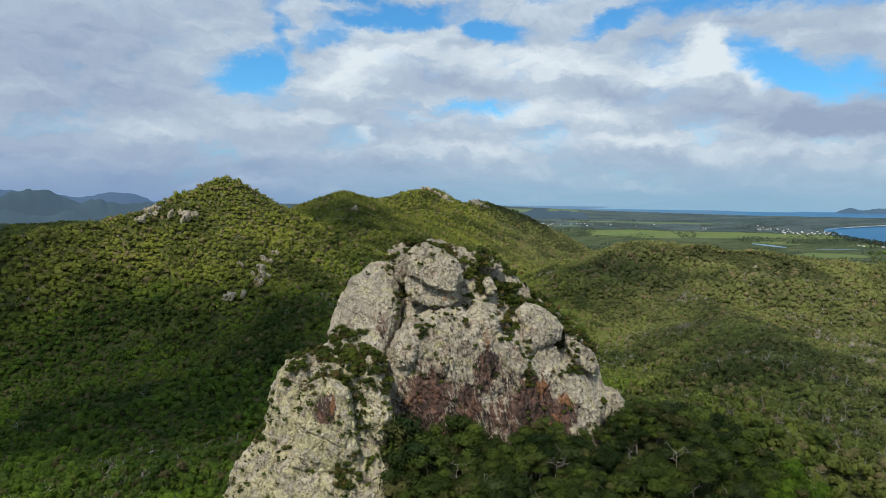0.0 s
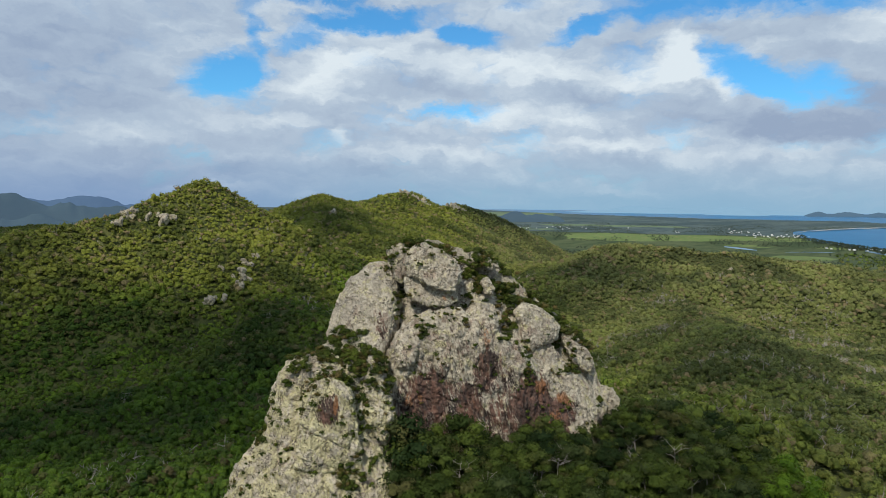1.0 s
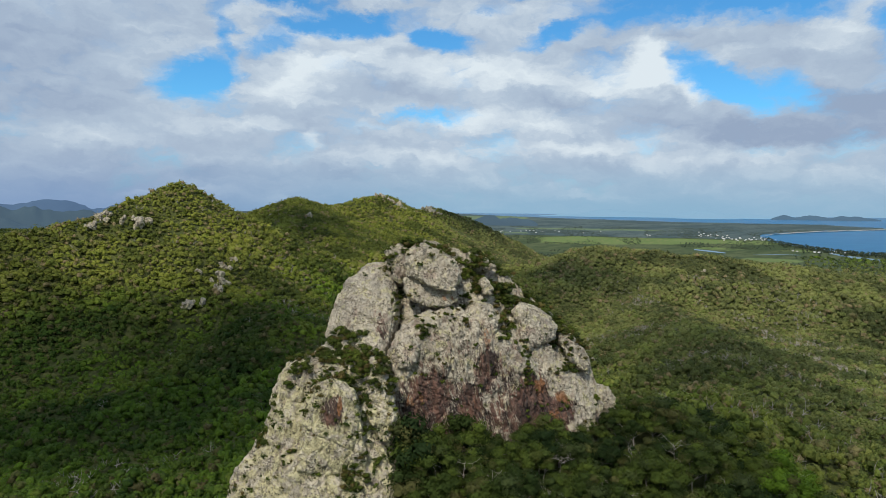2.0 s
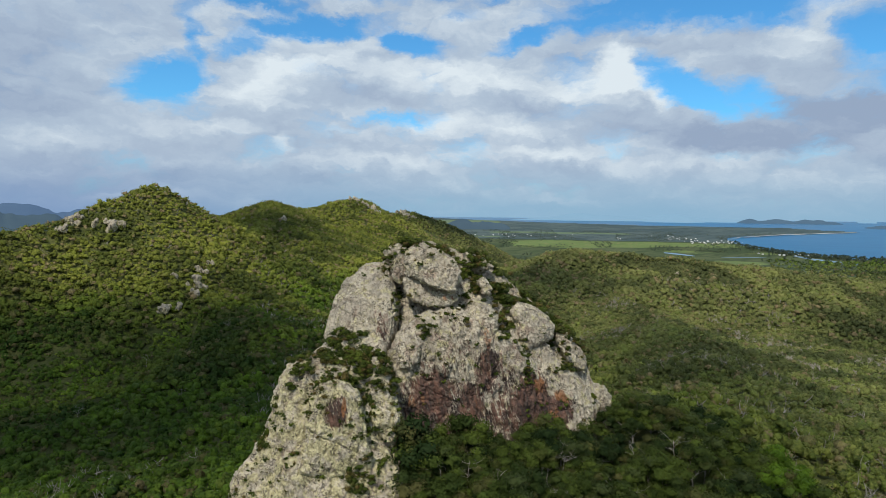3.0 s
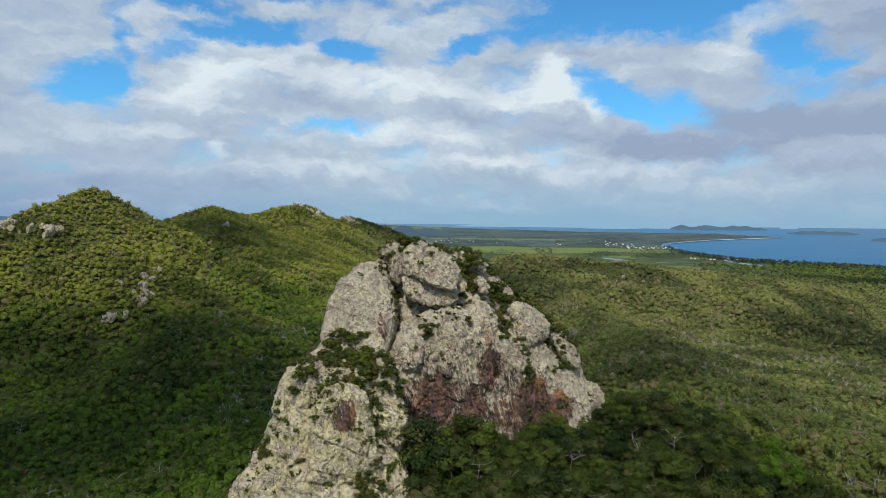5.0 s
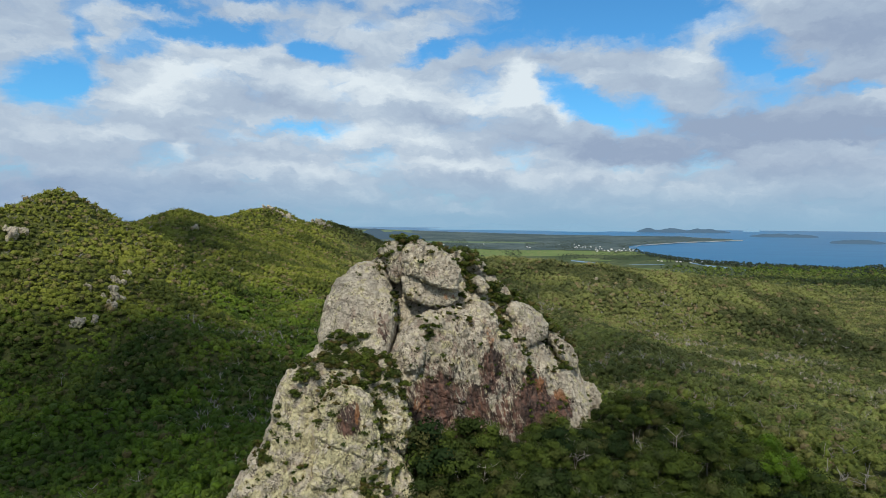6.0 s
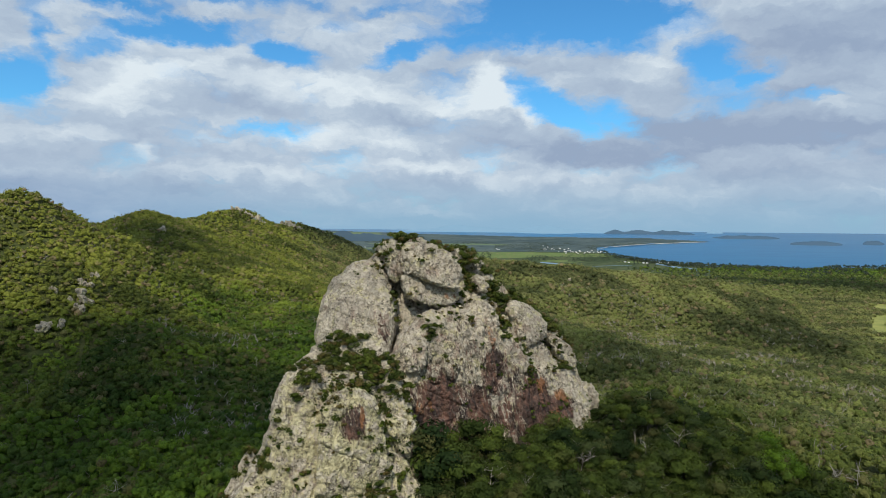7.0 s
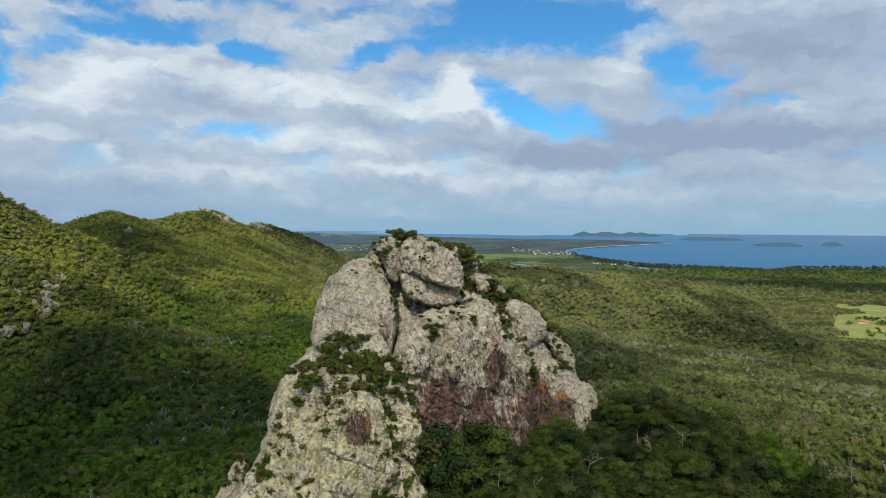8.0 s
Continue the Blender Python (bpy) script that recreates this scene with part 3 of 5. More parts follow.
def block(name, parent, mat, y, outline, depth=10.0, bulge=3.0, lean=0.1, skew=0.0, boxy=7.0, rough=1.0, flute=0.0, seed=0, dense=1.0, label=""):
    """A weathered block of rock: a rounded front over an outline in x and z, sides that run back, joints, knobs and runnels."""
    pts = np.array(outline, float)
    nxt = np.roll(pts, -1, 0)
    cross = pts[:, 0] * nxt[:, 1] - nxt[:, 0] * pts[:, 1]
    mid = ((pts + nxt) * cross[:, None]).sum(0) / (3 * cross.sum())
    span = np.ptp(pts, 0).max()
    around, rings = int(dense * min(230, 50 + 7 * span)), int(dense * min(60, 14 + 1.9 * span))
    ang = np.linspace(0, 2 * np.pi, around, endpoint=False)
    way = np.stack([np.cos(ang), np.sin(ang)], 1)
    rim = np.zeros(around)
    for p, q in zip(pts - mid, nxt - mid):
        e = q - p
        det = way[:, 0] * -e[1] + way[:, 1] * e[0]
        det = np.where(np.abs(det) < 1e-9, 1e-9, det)
        r = (p[0] * -e[1] + p[1] * e[0]) / det
        u = (way[:, 0] * p[1] - way[:, 1] * p[0]) / det
        rim = np.where((u >= -1e-6) & (u <= 1 + 1e-6) & (r > rim), r, rim)
    rim = (rim + 0.5 * (np.roll(rim, 1) + np.roll(rim, -1))) / 2
    front = np.sin(np.linspace(0.002, 1, rings) * np.pi / 2)
    back = np.linspace(0.06, 1, max(6, rings // 2))
    rho = np.concatenate([front, 1 - 0.35 * back**2])
    push = np.concatenate([-bulge * (1 - front**boxy) ** 0.8, depth * back])
    x = mid[0] + rho[:, None] * (rim * way[:, 0])[None]
    z = mid[1] + rho[:, None] * (rim * way[:, 1])[None]
    v = np.stack([x, y + push[:, None] + lean * (z - mid[1]) + skew * (x - mid[0]), z], -1).reshape(-1, 3)
    n = len(rho)
    i, j = np.meshgrid(np.arange(n - 1), np.arange(around), indexing="ij")
    f = np.stack([i * around + j, (i + 1) * around + j, (i + 1) * around + (j + 1) % around, i * around + (j + 1) % around], -1).reshape(-1, 4)
    me = mesh_from(name, v, f, (mat,), None, True)
    normal = np.zeros(len(v) * 3, np.float32)
    me.vertex_normals.foreach_get("vector", normal)
    normal = normal.reshape(-1, 3)
    s = v + seed * 31.7
    bend = np.stack([fbm(s / 3 + 40, 2), fbm(s / 3 + 80, 2), fbm(s / 3 + 120, 2)], 1)
    big = fbm(s / 8, 2)
    wide, joint = facets((s + 1.2 * bend) / np.array((4.2, 4.2, 6.0)))
    small, _ = facets((s + 0.5 * bend) / np.array((1.5, 1.5, 2.2)))
    knobs = np.abs(fbm((s + 0.3 * bend) / (1.5, 1.5, 2.0), 3)) - 0.3
    grit = np.abs(fbm((s + 0.2 * bend) / (0.55, 0.55, 0.75), 2)) - 0.3
    slit = np.exp(-((fbm(s / (4.0, 4.0, 10.0) + 9, 3) / 0.03) ** 2)) + 0.8 * np.exp(-((fbm(s / (7.0, 7.0, 2.4) + 5, 3) / 0.03) ** 2))
    groove = np.abs(fbm((s + 0.35 * bend) / (1.3, 1.3, 8.0), 3)) - 0.3
    size = min(1.0, 0.35 + span / 20)
    # two sets of joints split the rock into slabs, each set a little forward or back
    slabs = np.zeros(len(v))
    for k, (way_n, gap) in enumerate((((0.42, 0.25, 0.87), 2.6), ((0.90, 0.30, -0.32), 3.4))):
        u = (s @ np.array(way_n) + 0.9 * fbm(s / 4.0 + 60 * k, 2)) / gap
        near = np.abs(u - np.round(u)) * gap
        broken = np.clip(2.5 * fbm(s / 5.0 + 33 + 50 * k, 2) + 0.5, 0, 1)
        slabs += (pick(np.stack([np.floor(u).astype(np.int64)] * 3, 1), 11 + k) - 0.5) * 0.65 - 0.42 * broken * np.exp(-((near / 0.2) ** 2))
    out = rough * (size * (0.5 * big + 0.35 * wide - 0.15 * joint - 0.35 * slit + slabs) + 0.30 * small + 0.34 * knobs + 0.30 * grit) + 1.5 * flute * groove
    v = v + normal * out[:, None]
    me.vertices.foreach_set("co", v.astype(np.float32).ravel())
    me.update()
    ob = new(name, me)
    ob.parent = parent
    return tagged(ob, label)


PINNACLE = tagged(new("rock_pinnacle"), "weathered granite pinnacle with lichen and rust stains, standing out of forest", "rock")
ROCKS = [
    block("rock_core", PINNACLE, ROCK, 144, ((-22.3, 146.3), (-21.5, 155.5), (-17.5, 162.5), (-12.5, 166.1), (-7.9, 169.9), (-2, 171.9), (5.3, 170.1), (10, 168.5), (14.4, 164.9), (20.6, 160.4), (27.3, 154.4), (32.3, 149.4), (35.7, 144.5), (38, 136.2), (36.6, 123.1), (-20.5, 127.6)), 12, 3, 0.3, 0.1, 4, 1.0, 0, seed=1, dense=0.8),
    block("rock_shoulder", PINNACLE, ROCK, 140, ((-10.1, 151.5), (-9.5, 162.9), (-6.9, 167), (-0.8, 166.3), (6.4, 166.5), (10.7, 162.5), (15.2, 160), (18.9, 156.9), (23.1, 152.6), (25.8, 147.2), (24.8, 139.9), (-10.4, 142)), 9, 3, 0.45, 0.12, 5, 1.0, 0.1, seed=2, dense=1.0),
    block("rock_tower", PINNACLE, ROCK, 136.5, ((-16.7, 166.1), (-15.3, 167.1), (-12.3, 167.4), (-10.2, 165.5), (-8.7, 162.1), (-8.1, 158.9), (-8.6, 156.3), (-9.6, 152), (-10.8, 148), (-12.7, 144.5), (-20.6, 144.4), (-23.5, 150), (-23.9, 153), (-23.2, 156.6), (-21.8, 160.3), (-19.3, 163.8)), 11, 5, 0.5, -0.15, 4, 0.55, 0, seed=3, dense=1.3),
    block("summit_block", PINNACLE, ROCK, 136, ((-7.8, 167.9), (-7.3, 170), (-5.3, 171.5), (-2.6, 171.7), (0.6, 170.3), (3.3, 168.3), (4.6, 166.2), (4.3, 163.8), (3.1, 162.3), (-0.6, 163), (-4.7, 164.1), (-7.5, 164.8)), 9, 2.6, 0.45, 0, 5, 0.8, 0, seed=4, dense=1.3),
    block("overhanging_boulder", PINNACLE, ROCK, 133.4, ((-5, 164.9), (-3.1, 166.1), (-0.4, 165.7), (2, 163.8), (2.9, 162.2), (1.8, 161.4), (-1.2, 162.3), (-4.2, 163.9)), 5, 1.5, 0.25, 0, 5, 0.6, 0, seed=5, dense=1.4),
    block("pale_slab", PINNACLE, ROCK, 134.3, ((-7.8, 164.5), (-6.3, 165), (-4.3, 163.8), (-1, 162.6), (3.2, 161.4), (3.3, 159.9), (1.1, 158.8), (-2.5, 158.6), (-4.9, 159.7), (-6.8, 160.4), (-7.6, 162.6)), 5, 0.7, 0.4, 0, 6, 0.6, 0, seed=6, dense=1.1),
    block("rock_shelf", PINNACLE, ROCK, 136.0, ((-8.5, 159.8), (-4.2, 160.6), (3.2, 160.3), (6.7, 158.9), (9.5, 156.6), (13.4, 152), (13.6, 147.7), (-9.7, 148.5), (-8.9, 153.5)), 5, 0.9, 0.7, 0.08, 6, 0.9, 0.1, seed=7, dense=1.2),
    block("crest_block", PINNACLE, ROCK, 138.8, ((-11.7, 169.7), (-9.9, 170.9), (-7, 171.4), (-6.4, 168), (-7.2, 164.2), (-8.8, 163.5), (-10.2, 166.8)), 6, 1.2, 0.3, 0, 5, 1.0, 0, seed=8, dense=1.1),
    block("crest_block", PINNACLE, ROCK, 146.8, ((6.7, 169.3), (7.7, 169.8), (9.1, 169.1), (10.4, 167.9), (12.7, 167.5), (13.3, 166), (11.7, 164.6), (9.1, 165.2), (7.1, 167)), 6, 1.0, 0.3, 0, 5, 1.0, 0, seed=9, dense=1.1),
    block("rock_knob", PINNACLE, ROCK, 139.9, ((8.9, 163), (9.9, 163.8), (10.9, 163.4), (11.7, 161.8), (11.1, 160.4), (9.5, 160.7)), 5, 0.9, 0.4, 0, 5, 0.8, 0, seed=10, dense=1.2),
    block("rock_knob", PINNACLE, ROCK, 134.9, ((5.6, 157.7), (6.9, 159.6), (8.3, 160), (9.6, 159.6), (11, 158), (12.2, 156), (11.9, 153.8), (10.5, 151.8), (7.7, 151.4), (5.8, 152.8)), 6, 2.2, 0.35, 0, 5, 0.6, 0, seed=11, dense=1.3),
    block("rock_face", PINNACLE, ROCK, 131.8, ((-10, 150.4), (-8.9, 153.7), (-7.1, 155.1), (-4.7, 156.8), (-2, 157.8), (1, 158.3), (4, 157.8), (6.8, 156.4), (12, 153.1), (16.5, 150.8), (19.4, 147.3), (20.7, 144), (20.9, 132.5), (20.8, 125.5), (-11.1, 129), (-11.5, 143.1), (-10.8, 147.9)), 8, 3.0, 0.12, 0.17, 8, 0.7, 0.35, seed=12, dense=1.5),
    block("rock_knob", PINNACLE, ROCK, 129.2, ((-9.5, 151.7), (-8.8, 153.8), (-7.2, 155.1), (-5.4, 154.3), (-4.4, 152.2), (-5.1, 149.2), (-6.7, 147.1), (-9.1, 147.4)), 5, 2.2, 0.3, 0, 5, 0.7, 0.1, seed=13, dense=1.2),
    block("rock_rib", PINNACLE, ROCK, 130.3, ((-3.1, 152.8), (-2.2, 154.5), (-0.6, 155.5), (1.3, 154.8), (2, 152.3), (2.3, 148.1), (1.1, 145.2), (-1.1, 145.7), (-2.6, 148.9)), 5, 2.2, 0.3, 0, 5, 0.7, 0.2, seed=14, dense=1.2),
    block("rock_rib", PINNACLE, ROCK, 134.0, ((12.5, 148.5), (13.9, 150.7), (15.7, 151.3), (16.9, 149.9), (17.3, 146.7), (16.7, 141.7), (14.5, 140.4), (12.8, 144.2)), 5, 2.2, 0.3, 0, 5, 0.8, 0.2, seed=15, dense=1.2),
    block("rock_slab", PINNACLE, ROCK, 140.2, ((16.5, 156.7), (18.2, 158.4), (21.7, 157.1), (24.8, 155.3), (27, 153.1), (26, 150.4), (22.2, 150.1), (19.5, 148.2), (17.9, 149.7), (17.5, 153.4)), 7, 1.2, 0.45, 0.5, 6, 0.7, 0.1, seed=16, dense=1.2),
    block("rock_slab", PINNACLE, ROCK, 135.4, ((18.5, 143), (20.3, 146), (23.4, 148.1), (26.4, 146.2), (30.1, 143.8), (33.3, 140.2), (35, 136.7), (34.2, 126.7), (17.6, 128.5), (16.9, 136.2)), 9, 2.2, 0.3, 0.2, 6, 0.7, 0.15, seed=17, dense=1.4),
    block("rock_ridge", PINNACLE, ROCK, 144, ((27, 151.7), (29.6, 151.8), (31.9, 149.9), (34.3, 147), (35.6, 144.2), (34.3, 141.4), (30.1, 144.7), (27.8, 148.2)), 6, 1.2, 0.3, 0.3, 5, 0.9, 0, seed=18, dense=1.1),
    block("low_outcrop", PINNACLE, ROCK, 145, ((35.2, 138.9), (37.6, 138.6), (39.6, 138.3), (41.2, 136.8), (41.5, 126), (35.3, 126)), 4, 0.8, 0.2, 0, 5, 1.0, 0, seed=19, dense=1.0),
    block("rock_buttress", PINNACLE, ROCK, 119.0, ((-40.2, 125.6), (-39, 129.6), (-35.8, 134.6), (-33.8, 137.5), (-32.6, 141), (-31.5, 145.1), (-30.7, 148), (-28.9, 150.1), (-26.3, 151), (-21.8, 151.1), (-18.2, 150.4), (-14.9, 150.7), (-12.5, 150.2), (-11, 147.1), (-9.5, 141), (-9, 137.9), (-7.9, 134), (-7, 129), (-2.4, 116), (-1, 96), (-52, 96), (-44.5, 118)), 18, 6.5, 0.15, 0, 3, 0.9, 0.34, seed=20, dense=1.9),
    block("rock_panel", PINNACLE, ROCK, 115.0, ((-25.4, 145.7), (-24.1, 147.2), (-21.8, 148.1), (-18.5, 148), (-16.9, 146.2), (-16.3, 142.9), (-15.3, 138.1), (-14.2, 131.3), (-26.8, 132), (-25.9, 140.4)), 5, 1.2, 0.12, 0, 3, 0.5, 0.2, seed=21, dense=1.3),
    block("rock_rib", PINNACLE, ROCK, 121.6, ((-31.6, 145.4), (-30.9, 147.9), (-28.9, 149.9), (-26.3, 150.7), (-25.2, 148.6), (-25.5, 144.7), (-26.7, 140.1), (-30.1, 138.1), (-32.1, 141.7)), 8, 1.8, 0.34, -0.3, 5, 0.7, 0.3, seed=22, dense=1.3),
    block("rock_rib", PINNACLE, ROCK, 120.8, ((-15.4, 148.2), (-14.5, 150.1), (-12.4, 149.8), (-10.9, 146.7), (-9.9, 142.1), (-9.1, 137.8), (-10.7, 135.6), (-13.5, 138.6), (-15.1, 143.4)), 7, 1.6, 0.34, 0.15, 5, 0.7, 0.3, seed=23, dense=1.3),
    block("rock_apron", PINNACLE, ROCK, 113.2, ((-31.1, 132.4), (-28.8, 136.1), (-24.6, 138.3), (-19.8, 138.8), (-14.9, 137.7), (-11, 134.8), (-9.9, 132.2), (-8.7, 128.6), (-7, 112), (-36, 112)), 10, 1.7, 0.3, 0, 2.5, 0.7, 0.25, seed=24, dense=1.6),
    block("low_flank", PINNACLE, ROCK, 150, ((-41.8, 116.6), (-40.1, 119.5), (-37.9, 123.4), (-35.5, 127), (-34, 125.6), (-32.4, 119.4), (-32.7, 95), (-46.7, 95)), 8, 1.5, 0.3, 0, 5, 0.8, seed=24),
    block("rock_ledge", PINNACLE, ROCK, 129.0, ((-29.8, 141), (-27.2, 147), (-22.0, 151.4), (-10.9, 151), (-9.6, 142), (-8, 110), (-36, 110)), 14, 7, 0.5, 0, 4, 0.9, seed=25, dense=0.8),
]

# ---- trees and forest ----
ROCK_PLAN = np.array(((-50, 98), (-5, 98), (-8, 112), (-8.5, 122), (-6, 126), (12, 128), (24, 130), (34, 133), (38, 142), (34, 156), (-24, 156), (-38, 134)), float)


def inside(poly, x, y):
    hit = np.zeros(len(x), bool)
    for (x0, y0), (x1, y1) in zip(poly, np.roll(poly, -1, 0)):
        if y0 != y1:
            hit ^= ((y0 > y) != (y1 > y)) & (x < (x1 - x0) * (y - y0) / (y1 - y0) + x0)
    return hit


def dome(n, bands):
    """The dense inside of a clump: a rounded cap, its rows at the polar angles given."""
    v, f = [(0, 0, 1.0)], []
    for k, polar in enumerate(bands):
        for j in range(n):
            t = 2 * math.pi * (j + 0.5 * k) / n
            v.append((math.sin(radians(polar)) * math.cos(t), math.sin(radians(polar)) * math.sin(t), math.cos(radians(polar))))
            a, b = 1 + k * n + j, 1 + k * n + (j + 1) % n
            if k == 0:
                f.append((0, a, b))
            else:
                c, d = a - n, b - n
                f += [(c, a, d), (d, a, b)]
    return np.array(v), np.array(f)


FULL_CAP, LOW_CAP = dome(7, (38, 76, 118)), dome(5, (52, 110))


def leafy(rng, mid, rad, leaves, leaf, core=0.9, cap=FULL_CAP):
    """Clumps of leaves over rounded caps: mid n x 3, rad n x 3. Returns vertices, triangles, the rounded normals, and the clump of each vertex."""
    n = len(mid)
    way = rng.normal(size=(n, leaves, 3))
    way /= np.linalg.norm(way, axis=2, keepdims=True)
    way[..., 2] = np.where(way[..., 2] < -0.3, -way[..., 2], way[..., 2])
    at = mid[:, None] + way * rad[:, None] * rng.uniform(0.78, 1.22, (n, leaves, 1))
    face = way + rng.normal(size=way.shape) * 0.4 + (0, 0, 0.1)
    face /= np.linalg.norm(face, axis=2, keepdims=True)
    u = np.cross(face, rng.normal(size=way.shape))
    u /= np.linalg.norm(u, axis=2, keepdims=True)
    w = np.cross(face, u)
    s = np.broadcast_to(leaf, n)[:, None, None] * rng.uniform(0.6, 1.3, (n, leaves, 1))
    round_way = way + (0, 0, 0.15) + 0.5 * face
    tri = np.stack([at + u * s, at - 0.6 * u * s + 0.8 * w * s, at - 0.5 * u * s - 0.85 * w * s], 2).reshape(-1, 3)
    owner = np.repeat(np.arange(n), leaves * 3)
    faces = np.arange(len(tri)).reshape(-1, 3)
    points, sides = cap
    k = len(points)
    spin = rng.uniform(0, 6.28, (n, 1))
    shape = np.stack([points[:, 0] * np.cos(spin) - points[:, 1] * np.sin(spin), points[:, 0] * np.sin(spin) + points[:, 1] * np.cos(spin), np.broadcast_to(points[:, 2], (n, k))], 2)
    blob = (mid[:, None] + shape * rad[:, None] * core * rng.uniform(0.55, 1.2, (n, k, 1))).reshape(-1, 3)
    f = (sides[None] + k * np.arange(n)[:, None, None]).reshape(-1, 3) + len(tri)
    lean = np.vstack([np.repeat(round_way.reshape(-1, 3), 3, axis=0), (shape + rng.normal(size=shape.shape) * 0.4 + (0, 0, 0.15)).reshape(-1, 3)])
    return np.vstack([tri, blob]), np.vstack([faces, f]), lean, np.concatenate([owner, np.repeat(np.arange(n), k)])


def crowns(rng, base, size, clumps, leaves, leaf, tall=1.0, patch=None, high_by=1.0, cap=LOW_CAP):
    """Many crowns at once, of a few clumps each. base: the ground under each tree; size: the crown's radius."""
    n = len(base)
    off = rng.normal(size=(n, clumps, 3)) * (0.52, 0.52, 0.28)
    off[:, 0] *= 0.3
    mid = base[:, None] + off * size[:, None, None]
    mid[..., 2] += (size * 1.05 * tall)[:, None]
    low, high = ((0.85, 1.05), (0.56, 0.86), (0.46, 0.74), (0.38, 0.66), (0.34, 0.6), (0.3, 0.56), (0.26, 0.54))[min(clumps, 7) - 1]
    rad = size[:, None, None] * rng.uniform(low, high, (n, clumps, 1)) * np.array((1, 1, high_by))
    v, f, lean, own = leafy(rng, mid.reshape(-1, 3), rad.reshape(-1, 3), leaves, np.repeat(size, clumps) * leaf, 0.8, cap)
    own_hue = rng.random(n) if patch is None else np.clip(0.32 * rng.random(n) + 0.68 * patch, 0, 1)
    tint = np.repeat(own_hue, clumps)[own] * 0.9 + 0.1 * rng.random(n * clumps)[own]
    return v, f, lean, tint, own // clumps


def crown_mesh(name, mat, made, dry=0.0):
    v, f, lean, tint, tree = made
    return mesh_from(name, v, f, (mat,), None, True, tint, np.broadcast_to(dry, tree.max() + 1)[tree], lean)


def scatter(rng, x0, x1, y0, y1, gap):
    """Points on a shaken grid."""
    x, y = np.meshgrid(np.arange(x0, x1, gap), np.arange(y0, y1, gap))
    x, y = x.ravel(), y.ravel()
    return x + rng.uniform(-0.48, 0.48, len(x)) * gap, y + rng.uniform(-0.48, 0.48, len(x)) * gap


def clearing(x, y):
    az, down = azimuth(x, y), dip(np.hypot(x + 20, y - 10))
    az, down = az + 1.5 * fbm(np.stack([x / 45, y / 45, 0 * x + 5], 1), 2) - 0.4, down + 0.5 * fbm(np.stack([x / 50, y / 50, 0 * x + 8], 1), 2)
    return (az > 50.5) & (az < 64) & (down > 5.5) & (down < 8.6)


def dryness(rng, x, y):
    """0 in the green valleys, 1 where the lighter, drier hill woodland grows; the change is gradual."""
    up = (land(x, y) - 86) / 44 + 0.4 * fbm(np.stack([x / 70, y / 70, 0 * x + 7], 1), 2)
    # slopes farther off are raised too, so part of their sunlight is colour
    up = np.where(y > 330, np.maximum(up, (y - 600) / 160 + 0.4 * fbm(np.stack([x / 70, y / 70, 0 * x + 9], 1), 2)), 0)
    right = (x - 28 - 0.09 * y) / 75 + 0.35 * fbm(np.stack([x / 60, y / 60, 0 * x + 2], 1), 3)
    both = np.maximum(np.clip(up, 0, 1), np.clip(right, 0, np.interp(y, (200, 420, 620), (0.72, 0.76, 0.9))))
    return np.clip(both + rng.normal(size=len(x)) * 0.12, 0, 1)


GRID = 8.0
GX, GY = np.arange(-1200, 2000, GRID), np.arange(-100, 2200, GRID)
HEIGHTS = land(*[g.ravel() for g in np.meshgrid(GX, GY)]).reshape(len(GY), len(GX))


def in_sight(x, y, z):
    """Leaves out trees that stand hidden behind a hill."""
    seen = np.zeros(len(x), bool)
    for ex, ey, ez in ((0, 0, 180), (-20, 3, 176.5), (-43, 19, 172.5)):
        free = np.ones(len(x), bool)
        for k in np.linspace(0.1, 0.97, 70):
            i = np.clip(((ex + (x - ex) * k - GX[0]) / GRID).round().astype(int), 0, len(GX) - 1)
            j = np.clip(((ey + (y - ey) * k - GY[0]) / GRID).round().astype(int), 0, len(GY) - 1)
            free &= HEIGHTS[j, i] < ez + (z - ez) * k + 2.0
        seen |= free
    return seen


